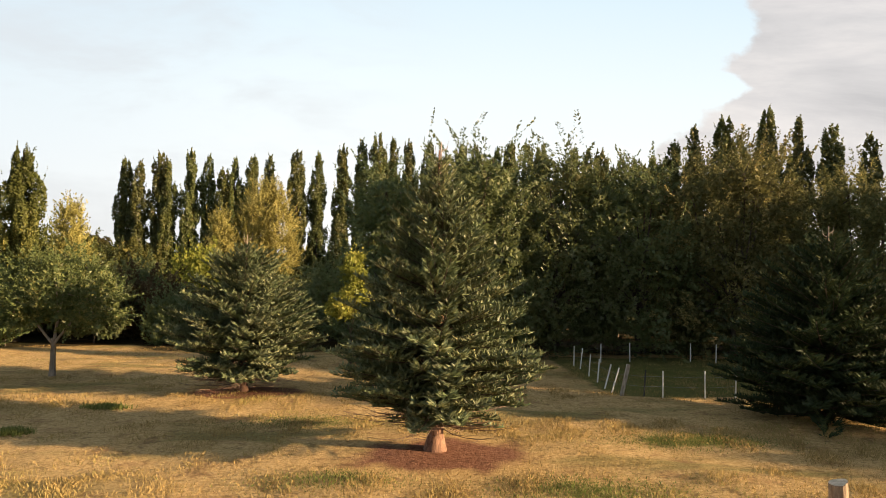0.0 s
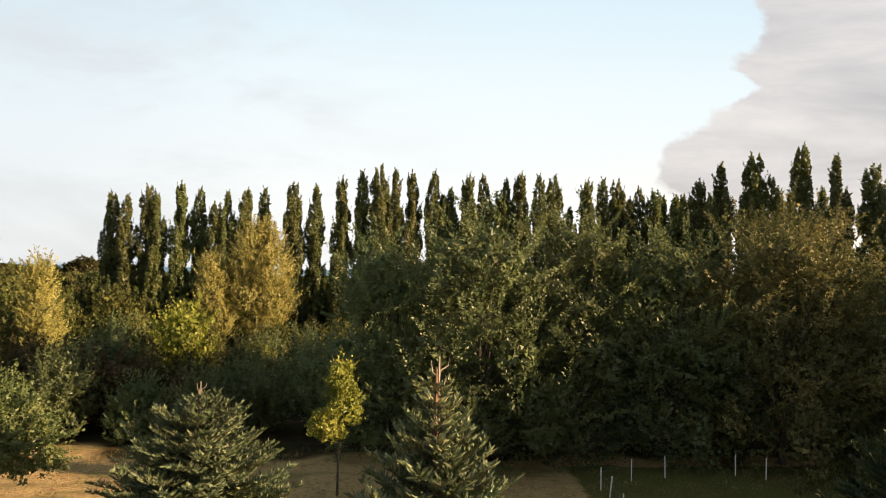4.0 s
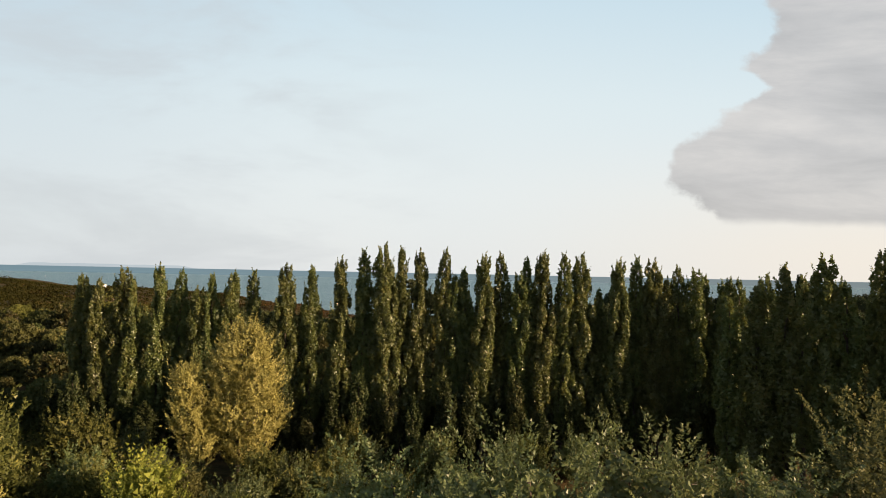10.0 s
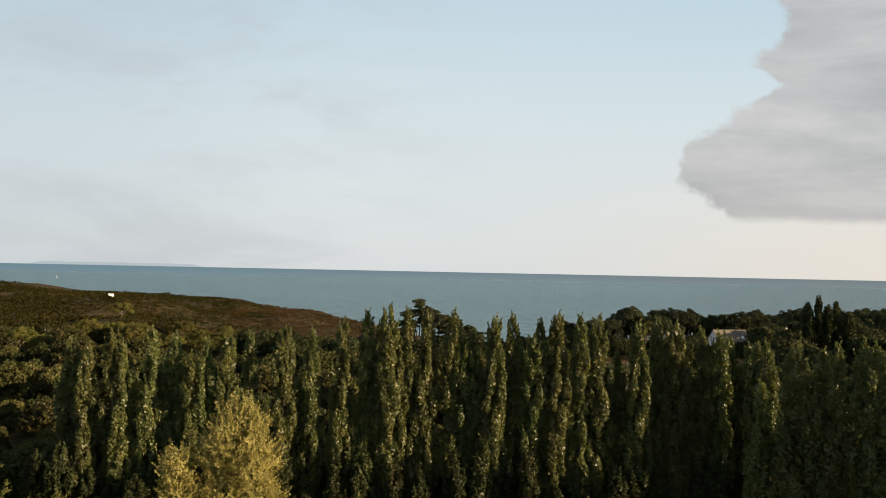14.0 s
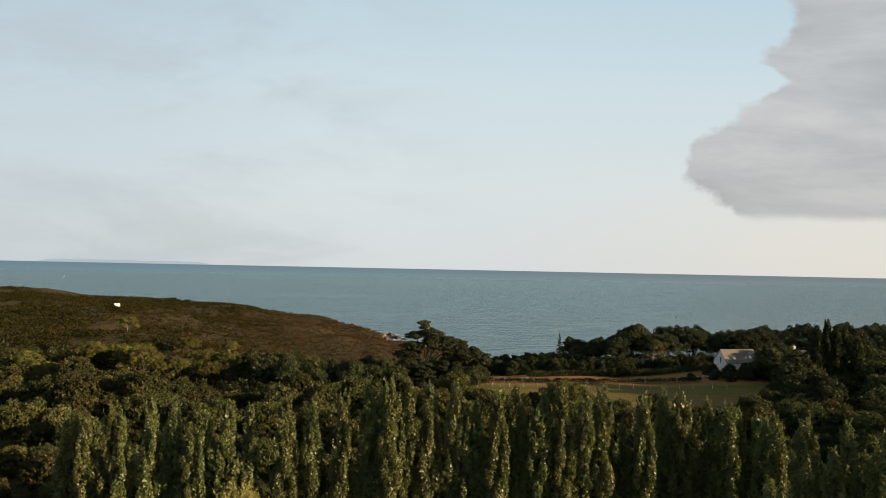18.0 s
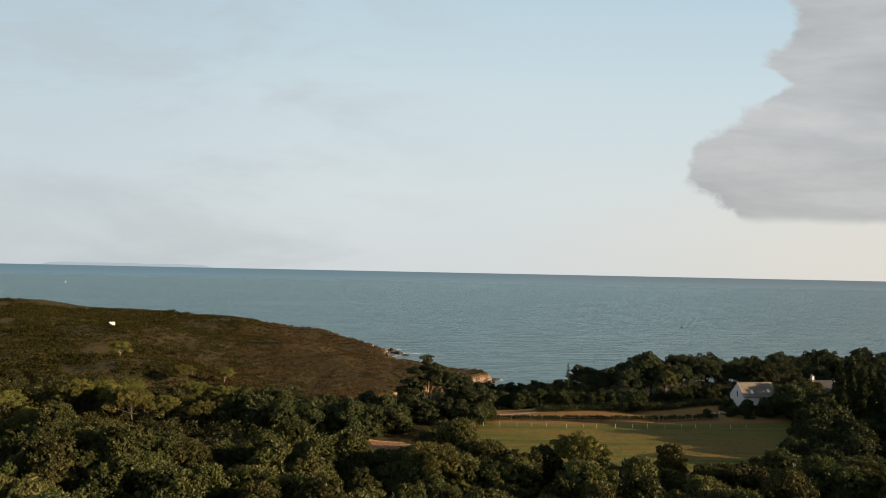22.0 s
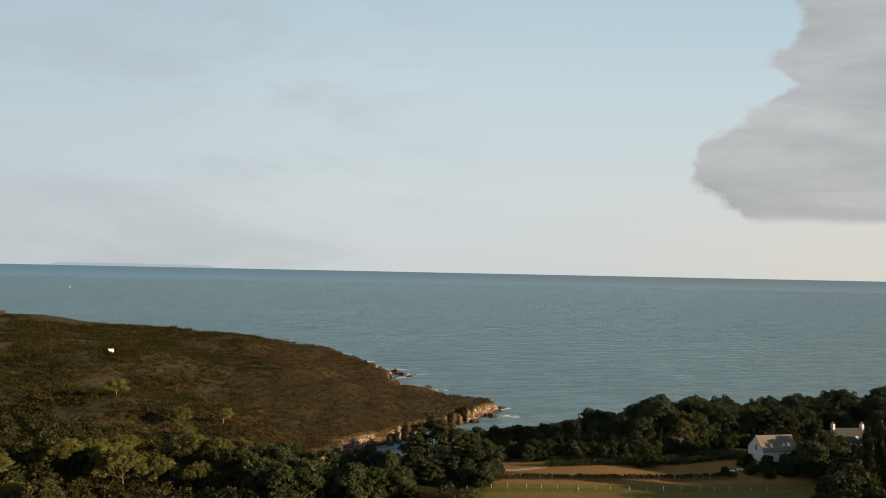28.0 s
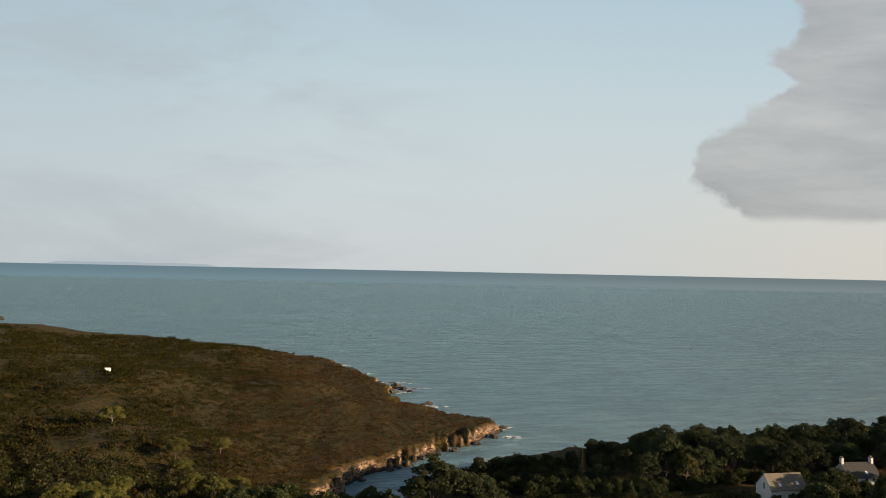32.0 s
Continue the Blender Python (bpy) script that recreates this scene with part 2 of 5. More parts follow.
DRY = leaf_material("dry_grass_blades", (0.24, 0.1725, 0.063), (0.504, 0.3795, 0.1575), (0.264, 0.2415, 0.0788), 0.3, 0.05, 0.22)
FRESH = leaf_material("green_grass_blades", (0.0945, 0.13, 0.0336), (0.2295, 0.26, 0.078), (0.297, 0.273, 0.096), 0.3, 0.05, 0.5)
BARK = bark_material("grey_brown_bark", (0.035, 0.027, 0.02), (0.12, 0.095, 0.072))
BARK_RED = bark_material("reddish_fir_bark", (0.10, 0.055, 0.036), (0.30, 0.175, 0.115))
BARK_PALE = bark_material("pale_bark", (0.16, 0.13, 0.10), (0.38, 0.32, 0.25), 5.0)
DEADWOOD = bark_material("dead_branch_wood", (0.13, 0.085, 0.06), (0.30, 0.21, 0.15), 20.0)


def ground_material():
    m, n = material("ground_cover")
    at = n.node("ShaderNodeNewGeometry")
    att = n.tree.nodes.new("ShaderNodeAttribute")
    att.attribute_name = "zone"
    sp = n.tree.nodes.new("ShaderNodeSeparateColor")
    n.put(att.outputs[0], sp.inputs[0])
    lush, heath, litter = sp.outputs[0], sp.outputs[1], sp.outputs[2]
    big, mid, fine = n.noise(0.09, 4.0, 0.6, at), n.noise(0.8, 5.0, 0.65, at), n.noise(9.0, 5.0, 0.7, at)
    strip = n.noise(0.35, 4.0, 0.6, at, (0.3, 1.0, 1.0), 0.4)
    dry = n.ramp(fine, (0.25, (0.26, 0.16, 0.068)), (0.5, (0.50, 0.345, 0.15)), (0.75, (0.66, 0.485, 0.24)))
    dry = n.mix(n.math("MULTIPLY", n.rise(strip, 0.50, 0.66), 0.75), dry, n.ramp(fine, (0.3, (0.12, 0.115, 0.035)), (0.7, (0.24, 0.22, 0.08))))
    clump = n.noise(3.2, 4.0, 0.7, at)
    dry = n.mix(n.math("MULTIPLY", n.rise(mid, 0.52, 0.68), 0.6), dry, (0.27, 0.155, 0.075))
    dry = n.mix(n.math("MULTIPLY", n.rise(clump, 0.52, 0.66), 0.55), dry, (0.16, 0.11, 0.045))
    green = n.ramp(fine, (0.3, (0.070, 0.078, 0.022)), (0.7, (0.175, 0.165, 0.05)))
    col = n.mix(n.rise(n.math("ADD", lush, n.math("MULTIPLY", n.math("SUBTRACT", mid, 0.5), 0.9)), 0.35, 0.7), dry, green)
    moor = n.mix(n.rise(big, 0.35, 0.68), (0.088, 0.052, 0.019), (0.050, 0.040, 0.015))
    tex = n.noise(0.5, 6.0, 0.7, at)
    bush = n.noise(0.22, 5.0, 0.75, at, None, 0.6)
    # dark mottle painted in for the shadows among the heath bushes
    moor = n.mix(n.rise(tex, 0.42, 0.60), n.mix(0.8, moor, (0.022, 0.022, 0.009)), moor)
    moor = n.mix(n.rise(bush, 0.50, 0.60), moor, n.mix(0.75, moor, (0.030, 0.034, 0.011)))
    col = n.mix(n.rise(heath, 0.3, 0.6), col, moor)
    soil = n.ramp(fine, (0.3, (0.11, 0.05, 0.03)), (0.6, (0.27, 0.135, 0.085)), (0.8, (0.36, 0.20, 0.13)))
    col = n.mix(n.rise(n.math("ADD", litter, n.math("MULTIPLY", n.math("SUBTRACT", mid, 0.5), 0.5)), 0.35, 0.62), col, soil)
    # the mown field: bands of dry stubble and olive grass along its rows
    rows = n.noise(0.3, 4.0, 0.6, at, (0.06, 1.0, 1.0), 0.2)
    hay = n.ramp(rows, (0.38, (0.080, 0.090, 0.019)), (0.5, (0.125, 0.118, 0.028)), (0.60, (0.165, 0.105, 0.030)))
    hay = n.mix(n.math("MULTIPLY", n.rise(mid, 0.45, 0.65), 0.5), hay, (0.085, 0.055, 0.018))
    hay = n.mix(n.rise(litter, 0.1, 0.3), hay, n.ramp(fine, (0.3, (0.15, 0.085, 0.030)), (0.7, (0.27, 0.155, 0.056))))
    col = n.mix(n.rise(n.math("ADD", att.outputs["Alpha"], n.math("MULTIPLY", n.math("SUBTRACT", mid, 0.5), 0.4)), 0.35, 0.6), col, hay)
    # bare rock on steep ground
    steep = n.tree.nodes.new("ShaderNodeSeparateXYZ")
    n.put(n.node("ShaderNodeNewGeometry", 1), steep.inputs[0])
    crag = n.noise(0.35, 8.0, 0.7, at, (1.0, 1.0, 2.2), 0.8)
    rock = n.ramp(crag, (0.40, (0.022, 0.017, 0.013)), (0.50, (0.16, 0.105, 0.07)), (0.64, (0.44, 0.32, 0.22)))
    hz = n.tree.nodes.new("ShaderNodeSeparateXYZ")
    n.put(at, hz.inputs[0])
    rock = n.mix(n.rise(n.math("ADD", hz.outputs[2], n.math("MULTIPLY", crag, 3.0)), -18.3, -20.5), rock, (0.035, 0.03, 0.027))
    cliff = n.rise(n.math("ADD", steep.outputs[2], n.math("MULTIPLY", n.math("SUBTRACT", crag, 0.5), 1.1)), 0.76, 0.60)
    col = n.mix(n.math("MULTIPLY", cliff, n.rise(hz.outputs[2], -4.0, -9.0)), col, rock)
    high = n.math("ADD", fine, n.math("MULTIPLY", tex, 1.5))
    high = n.math("ADD", high, n.math("MULTIPLY", n.math("MULTIPLY", bush, heath), 5.0))
    solid(n, col, 0.95, n.mix(cliff, high, n.math("MULTIPLY", crag, 6.0)), 0.9, 0.16, spec=0.1)
    return m


def sea_material():
    m, n = material("sea_water")
    at = n.node("ShaderNodeNewGeometry")
    turn = n.node("ShaderNodeMapping", sockets={0: at, 2: (0.0, 0.0, radians(-14))})
    swell = n.noise(0.1, 3.0, 0.6, turn, (0.26, 1.0, 1.0), 0.25)
    chop = n.noise(0.32, 5.0, 0.7, turn, (0.3, 1.0, 1.0), 0.2)
    lanes = n.noise(0.004, 3.0, 0.55, turn, (0.18, 1.0, 1.0), 0.3)
    col = n.mix(n.rise(lanes, 0.38, 0.62), (0.082, 0.196, 0.254), (0.132, 0.250, 0.308))
    high = n.math("ADD", n.math("MULTIPLY", swell, 3.0), n.math("MULTIPLY", chop, 1.5))
    wave_shade = n.math("ADD", n.math("MULTIPLY", swell, 0.6), n.math("MULTIPLY", chop, 0.4))
    # light and dark of the wave slopes, painted into the water colour
    col = n.mix(n.rise(wave_shade, 0.40, 0.60), n.mix(0.45, col, (0.010, 0.040, 0.058)), n.mix(0.3, col, (0.10, 0.19, 0.235)))
    solid(n, col, n.math("MULTIPLY_ADD", lanes, 0.25, 0.28), high, 1.0, 2.6, spec=0.42)
    return m


GROUND, SEA = ground_material(), sea_material()


def plain(name, colour, rough=0.8, vary=0.25, scale=6.0, metal=0.0, bump=0.3):
    m, n = material(name)
    at = n.node("ShaderNodeTexCoord", 3)
    a, b = n.noise(scale, 5.0, 0.65, at), n.noise(scale * 0.17, 3.0, 0.6, at)
    col = n.mix(n.rise(a, 0.3, 0.7), tuple(c * (1 - vary) for c in colour), colour)
    col = n.mix(n.math("MULTIPLY", n.rise(b, 0.5, 0.7), vary), col, tuple(c * 0.6 for c in colour))
    solid(n, col, rough, a, bump, 0.02, metal)
    return m


WHITE_WALL = plain("white_render_wall", (0.78, 0.76, 0.72), 0.9, 0.12, 2.0)
SLATE = plain("weathered_slate", (0.21, 0.18, 0.14), 0.7, 0.35, 3.0)
SLATE_DARK = plain("dark_slate", (0.060, 0.057, 0.058), 0.75, 0.35, 3.0)
GLASS = plain("window_glass", (0.05, 0.06, 0.07), 0.08, 0.1, 2.0, 0.0, 0.02)
FRAME_WHITE = plain("white_window_frame", (0.75, 0.74, 0.72), 0.5, 0.1)
DARK_FRAME = plain("dark_frame", (0.05, 0.05, 0.05), 0.5, 0.2)
POST_WHITE = plain("white_plastic_post", (0.78, 0.76, 0.70), 0.6, 0.2, 10.0)
POST_WOOD = bark_material("weathered_post_wood", (0.18, 0.15, 0.12), (0.46, 0.41, 0.34), 16.0)
STUMP_SIDE = bark_material("stump_bark", (0.14, 0.10, 0.07), (0.42, 0.32, 0.22), 10.0)
STUMP_CUT = plain("cut_stump_wood", (0.62, 0.52, 0.38), 0.9, 0.35, 12.0)
WIRE = plain("fence_wire", (0.35, 0.35, 0.34), 0.5, 0.2, 5.0, 0.6)
FOAM = plain("sea_foam", (0.85, 0.87, 0.88), 0.9, 0.15, 0.8)
REEF = plain("wet_dark_rock", (0.055, 0.046, 0.040), 0.6, 0.45, 0.6, 0.0, 0.8)
PATH = plain("sandy_track", (0.42, 0.30, 0.20), 0.95, 0.3, 0.6)
CAR_PAINT = plain("light_car_paint", (0.62, 0.63, 0.64), 0.35, 0.05)
RUBBER = plain("tyre_rubber", (0.02, 0.02, 0.02), 0.8, 0.2)
SIGN = plain("white_board", (0.88, 0.88, 0.86), 0.5, 0.04)


# ---- shared builders ----
SEA_LEVEL = -22.5


def mesh_np(name, verts, faces, mats=(), smooth=False):
    """A mesh from numpy arrays; faces all have the same number of corners."""
    me = bpy.data.meshes.new(name)
    verts, faces = np.asarray(verts, np.float32), np.asarray(faces, np.int32)
    k = faces.shape[1]
    me.vertices.add(len(verts))
    me.vertices.foreach_set("co", verts.ravel())
    me.loops.add(faces.size)
    me.loops.foreach_set("vertex_index", faces.ravel())
    me.polygons.add(len(faces))
    me.polygons.foreach_set("loop_start", np.arange(0, faces.size, k, dtype=np.int32))
    me.polygons.foreach_set("use_smooth", np.full(len(faces), smooth))
    me.update(calc_edges=True)
    for m in mats:
        me.materials.append(m)
    return me


def thing(name, me, label="", category="", group="", kind="", at=None):
    ob = tagged(new(name, me), label, category, group, kind)
    if at is not None:
        ob.matrix_basis = at
    return ob


def child(name, me, parent, label=""):
    ob = new(name, me)
    ob.parent = parent
    return tagged(ob, label)


def part(name, bm, mat, parent=None, label=""):
    """Links a bmesh as one mesh object, under a thing or a part."""
    me = bpy.data.meshes.new(name)
    bm.to_mesh(me)
    bm.free()
    me.materials.append(mat)
    ob = new(name, me)
    if parent is not None:
        ob.parent = parent
    return tagged(ob, label)


def block(size, at=(0, 0, 0), bevel=0.0, turn=None):
    bm = bmesh.new()
    bmesh.ops.create_cube(bm, size=1.0)
    bmesh.ops.scale(bm, vec=size, verts=bm.verts)
    if bevel:
        bmesh.ops.bevel(bm, geom=bm.edges[:], offset=bevel, segments=2, affect="EDGES", profile=0.5)
    if turn is not None:
        bmesh.ops.transform(bm, matrix=turn, verts=bm.verts)
    bmesh.ops.translate(bm, vec=at, verts=bm.verts)
    return bm


def unit(a):
    return a / np.maximum(np.linalg.norm(a, axis=-1, keepdims=True), 1e-9)


def tubes(paths, sides=6):
    """Tapered limbs: every path is (points, radii). Gives verts and quads."""
    V, Q, base = [], [], 0
    ang = np.arange(sides) * 2 * np.pi / sides
    for pts, rad in paths:
        pts, rad = np.asarray(pts, float), np.asarray(rad, float)
        d = unit(np.gradient(pts, axis=0))
        ref = np.where(np.abs(d[:, 2:3]) > 0.9, [[1.0, 0, 0]], [[0, 0, 1.0]])
        a = unit(np.cross(d, ref))
        b = np.cross(d, a)
        ring = pts[:, None] + rad[:, None, None] * (a[:, None] * np.cos(ang)[None, :, None] + b[:, None] * np.sin(ang)[None, :, None])
        n = len(pts)
        V.append(ring.reshape(-1, 3))
        i = np.arange(n - 1)[:, None] * sides
        j = np.arange(sides)[None]
        k = (j + 1) % sides
        Q.append((base + np.stack([i + j, i + k, i + sides + k, i + sides + j], -1)).reshape(-1, 4))
        base += n * sides
    return np.concatenate(V), np.concatenate(Q)


def blades(pos, way, length, width, r, face=(0.0, 0.0, 1.0), loose=0.6):
    """One pointed blade per leaf: from pos along way, its flat side turned towards face."""
    pos, way = np.asarray(pos), unit(np.asarray(way))
    n = len(pos)
    side = unit(np.cross(way, unit(np.asarray(face) + loose * r.normal(size=(n, 3)))))
    length, width = np.broadcast_to(length, n)[:, None], np.broadcast_to(width, n)[:, None]
    low = pos + way * length * 0.2
    v = np.stack([low - side * width * 0.5, low + side * width * 0.5, pos + way * length], 1).reshape(-1, 3)
    return v, np.arange(3 * n).reshape(n, 3)


def shoots(root, way, length, leaves, size, r, bend=0.25, splay=0.9, narrow=0.6, face=None, loose=0.6):
    """Leafy shoots: leaves set along curved twigs."""
    n = len(root)
    s = np.linspace(0.12, 1.0, leaves)[None, :, None]
    droop = r.normal(size=(n, 1, 3)) * bend
    L = np.asarray(length).reshape(-1, 1, 1)
    pos = root[:, None] + unit(way)[:, None] * L * s + droop * L * s * s
    d = unit(unit(way)[:, None] + 2 * droop * s * 0.6)
    out = unit(d * 0.7 + splay * unit(r.normal(size=(n, leaves, 3))))
    size = size * r.uniform(0.65, 1.25, n * leaves) * np.broadcast_to((1.15 - 0.45 * s), (n, leaves, 1)).ravel()
    face = np.array([0.0, 0.0, 1.0]) if face is None else np.repeat(face, leaves, 0)
    return blades(pos.reshape(-1, 3), out.reshape(-1, 3), size, size * narrow, r, face, loose)


def blob_roots(blobs, count, r, low=-0.35, inner=0.72):
    """Places near the outside of a heap of ellipsoids, with the way outwards."""
    blobs = np.asarray(blobs, float)
    area = (blobs[:, 3] * blobs[:, 4] + blobs[:, 3] * blobs[:, 5] + blobs[:, 4] * blobs[:, 5])
    pick = r.choice(len(blobs), count * 3, p=area / area.sum())
    d = unit(r.normal(size=(count * 3, 3)))
    q = d * r.uniform(inner, 1.0, (count * 3, 1))
    b = blobs[pick]
    p = b[:, :3] + q * b[:, 3:6]
    keep = d[:, 2] > low
    for i, o in enumerate(blobs):
        inside = (((p - o[:3]) / o[3:6]) ** 2).sum(1) < 0.62
        keep &= ~(inside & (pick != i))
    idx = np.flatnonzero(keep)[:count]
    return p[idx], unit(d[idx] / b[idx][:, 3:6])


def leafy(clumps, cover, size, r, low=-0.6, narrow=0.65, loose=0.35, up=0.4, cull=0.72, hang=0.35, rough=0.22):
    """Leaves laid over the outside of many small clumps, flat side outwards, so that each clump has a lit and a shaded side."""
    c = np.asarray(clumps, float)
    a, b, h = c[:, 3], c[:, 4], c[:, 5]
    area = 12.57 * (((a * b) ** 1.6 + (a * h) ** 1.6 + (b * h) ** 1.6) / 3) ** 0.625
    n = np.maximum((cover * area / (0.4 * size * size * narrow)).astype(int), 4)
    k = np.repeat(np.arange(len(c)), n)
    d = unit(r.normal(size=(len(k), 3)))
    keep = d[:, 2] > low
    k, d = k[keep], d[keep]
    p = c[k, :3] + d * c[k, 3:6] * (1 - rough + 1.3 * rough * r.random((len(k), 1)))
    keep = np.ones(len(k), bool)
    for i, o in enumerate(c):
        near = np.abs(p[:, 2] - o[2]) < o[5]
        q = np.flatnonzero(near & (k != i))
        keep[q[(((p[q] - o[:3]) / o[3:6]) ** 2).sum(1) < cull]] = False
    k, d, p = k[keep], d[keep], p[keep]
    out = unit(d / c[k, 3:6])
    way = unit(unit(r.normal(size=out.shape)) * 0.8 + out * hang + [0, 0, up])
    ln = size * r.uniform(0.65, 1.3, len(p))
    return blades(p - way * ln[:, None] * 0.5, way, ln, ln * narrow, r, out, loose)


def plumes(root, way, length, leaves, size, r, girth=0.16, flat=0.6, bend=0.2, narrow=0.62, loose=0.3, face=None):
    """Feathery sprays: leaves round a curved twig, broad at its foot and pointed at its tip."""
    n = len(root)
    way = unit(way)
    side = unit(np.cross(way, [0, 0, 1.0]) + 0.01)
    top = np.cross(side, way)
    s = r.random((n, leaves)) ** 0.85
    L = np.broadcast_to(length, n)[:, None]
    wide = L * girth * (1.03 - s) ** 0.7 * r.uniform(-1, 1, (n, leaves))
    thick = L * girth * flat * (1.03 - s) ** 0.7 * r.uniform(-1, 1, (n, leaves))
    curl = (r.normal(size=(n, 1, 3)) * bend + [0, 0, bend]) * (L * s * s)[:, :, None]
    p = root[:, None] + way[:, None] * (L * s)[:, :, None] + side[:, None] * wide[:, :, None] + top[:, None] * thick[:, :, None] + curl
    d = unit(way[:, None] * 0.8 + side[:, None] * np.sign(wide)[:, :, None] * 0.7 + r.normal(size=p.shape) * 0.35)
    ln = size * r.uniform(0.65, 1.25, n * leaves)
    return blades(p.reshape(-1, 3), d.reshape(-1, 3), ln, ln * narrow, r, np.repeat(top if face is None else face, leaves, 0), loose)


def clusters(blobs, n, rc, r, squash=0.8, low=-0.5, inner=0.8):
    """Small clumps set over the outside of a heap of ellipsoids."""
    root, out = blob_roots(blobs, n, r, low, inner)
    s = rc * r.uniform(0.6, 1.35, len(root))
    return np.column_stack([root, s, s * r.uniform(0.8, 1.2, len(root)), s * squash * r.uniform(0.75, 1.25, len(root))])


def joined(*sets):
    """Several (verts, faces) as one."""
    base = np.cumsum([0] + [len(v) for v, _ in sets])
    return np.concatenate([v for v, _ in sets]), np.concatenate([f + o for (_, f), o in zip(sets, base)])


def limb(a, b, r0, r1, r, n=6, sag=0.08):
    a, b = np.asarray(a, float), np.asarray(b, float)
    s = np.linspace(0, 1, n)[:, None]
    wob = r.normal(size=(1, 3)) * sag * np.linalg.norm(b - a)
    return a + (b - a) * s + wob * s * (1 - s) * 2, np.linspace(r0, r1, n)


def broadleaf(name, r, height, blobs, mat, bark=BARK, count=900, leaves=24, size=0.14, length=1.3, up=0.6, girth=0.22, low=-0.35, bend=0.25, splay=0.9, stems=1, narrow=0.6, fan=1, twigs=3, sides=6, spread=0.34, loose=0.6, scatter=0.12, fill=0.5, clump=None, plume=None, heart=0.72):
    """A tree or shrub: stems, limbs to each part of the crown, and a crown of leafy shoots. Returns the meshes."""
    blobs = np.asarray(blobs, float)
    limbs = []
    for k in range(stems):
        foot = np.array([0, 0, 0.0]) if stems == 1 else np.append(r.normal(size=2) * girth * 3, 0)
        fork = np.array([foot[0] * 1.5, foot[1] * 1.5, height * 0.3])
        limbs.append((np.array([foot - [0, 0, 0.3], foot + (fork - foot) * 0.15, foot + (fork - foot) * 0.6, fork]), np.array([1.5, 1.0, 0.85, 0.7]) * girth))
        if twigs == 0:
            limbs[-1] = (np.array([foot - [0, 0, 0.3], foot + (fork - foot) * 0.15, fork, fork + [0.1 * height, 0.05 * height, 0.22 * height], fork + [0.04 * height, 0.1 * height, 0.5 * height]]), np.array([1.5, 1.0, 0.75, 0.45, 0.12]) * girth)
            continue
        for b in blobs[k::stems]:
            limbs.append(limb(fork - [0, 0, height * 0.05], b[:3] + [0, 0, b[5] * 0.3], girth * 0.55, girth * 0.12, r))
            for _ in range(twigs):
                tip = b[:3] + unit(r.normal(size=3) + [0, 0, 0.5]) * b[3:6] * 0.8
                limbs.append(limb(b[:3] + [0, 0, b[5] * 0.1], tip, girth * 0.2, girth * 0.05, r, 4))
    tv, tq = tubes(limbs, sides)
    root, out = blob_roots(blobs, count // fan, r, low)
    if fan > 1:
        root, out = np.repeat(root, fan, 0), np.repeat(out, fan, 0)
        lean = unit(out * 0.8 + np.array([0, 0, up])) + np.repeat(r.normal(size=(len(root) // fan, 3)) * 0.3, fan, 0)
        way = unit(lean + r.normal(size=out.shape) * spread)
        root = root + r.normal(size=root.shape) * length * scatter
    else:
        way = unit(out * 0.8 + np.array([0, 0, up]) + r.normal(size=out.shape) * 0.3)
    lv, lq = shoots(root - way * length * 0.35, way, length * r.uniform(0.5, 1.2, len(root)), leaves, size, r, bend, splay, narrow, unit(out + np.array([0, 0, 0.6])), loose)
    # broad inner leaves that close the heart of the crown
    root, out = blob_roots(blobs * [1, 1, 1, 0.66, 0.66, 0.66], int(count * fill), r, -1.0, 0.3)
    fv, fq = blades(root - out * size, unit(out + r.normal(size=out.shape)), max(size, length * 0.1) * r.uniform(1.5, 2.6, len(root)), max(size, length * 0.1) * 1.8, r, out)
    sets = [(lv, lq), (fv, fq)]
    if clump:
        n, rc, cover, squash, leaf = clump
        sets.append(leafy(clusters(blobs, n, rc, r, squash, low), cover, leaf, r, -0.7, narrow, 0.45, 0.6, 0.72, 0.35, 0.45))
        sets.append(leafy(blobs * [1, 1, 1, 0.82, 0.82, 0.82], 0.9, leaf * 2.4, r, -0.9, 0.8, 0.5, 0.2, 0.5))
    if plume:
        n, reach, per, leaf, rise = plume
        root, out = blob_roots(blobs, n, r, low, 0.7)
        way = unit(out + [0, 0, rise] + r.normal(size=out.shape) * 0.22)
        sets.append(plumes(root - way * reach * 0.3, way, reach * r.uniform(0.55, 1.25, len(root)), per, leaf, r, narrow=narrow, face=unit(out + [0, 0, 0.35])))
        sets.append(leafy(blobs * [1, 1, 1, heart, heart, heart], 0.9, leaf * 1.7, r, -0.9, 0.8, 0.6, 0.2, 0.5))
    cv, cq = joined(*sets)
    return mesh_np(name + "_trunk", tv, tq, [bark], True), mesh_np(name + "_crown", cv, cq, [mat])


def stand(name, meshes, label, category, group, m):
    ob = thing(name, None, label, category, group, at=m)
    child("trunk", meshes[0], ob)
    child("crown", meshes[1], ob)
    return ob


def heap(r, n, radius, low, high, rb, squash=0.8):
    """n ellipsoids heaped into a crown between two heights."""
    out = []
    for i in range(n):
        a = i * 2.4 + r.uniform(-0.4, 0.4)
        t = (i + 0.5) / n
        d = radius * math.sqrt(t) * r.uniform(0.6, 1.0)
        z = high - (high - low) * t ** 1.6 * r.uniform(0.75, 1.1)
        s = rb * r.uniform(0.75, 1.25)
        out.append((d * math.cos(a), d * math.sin(a), max(z - s * 0.7, s * 0.6), s, s, s * squash))
    return out


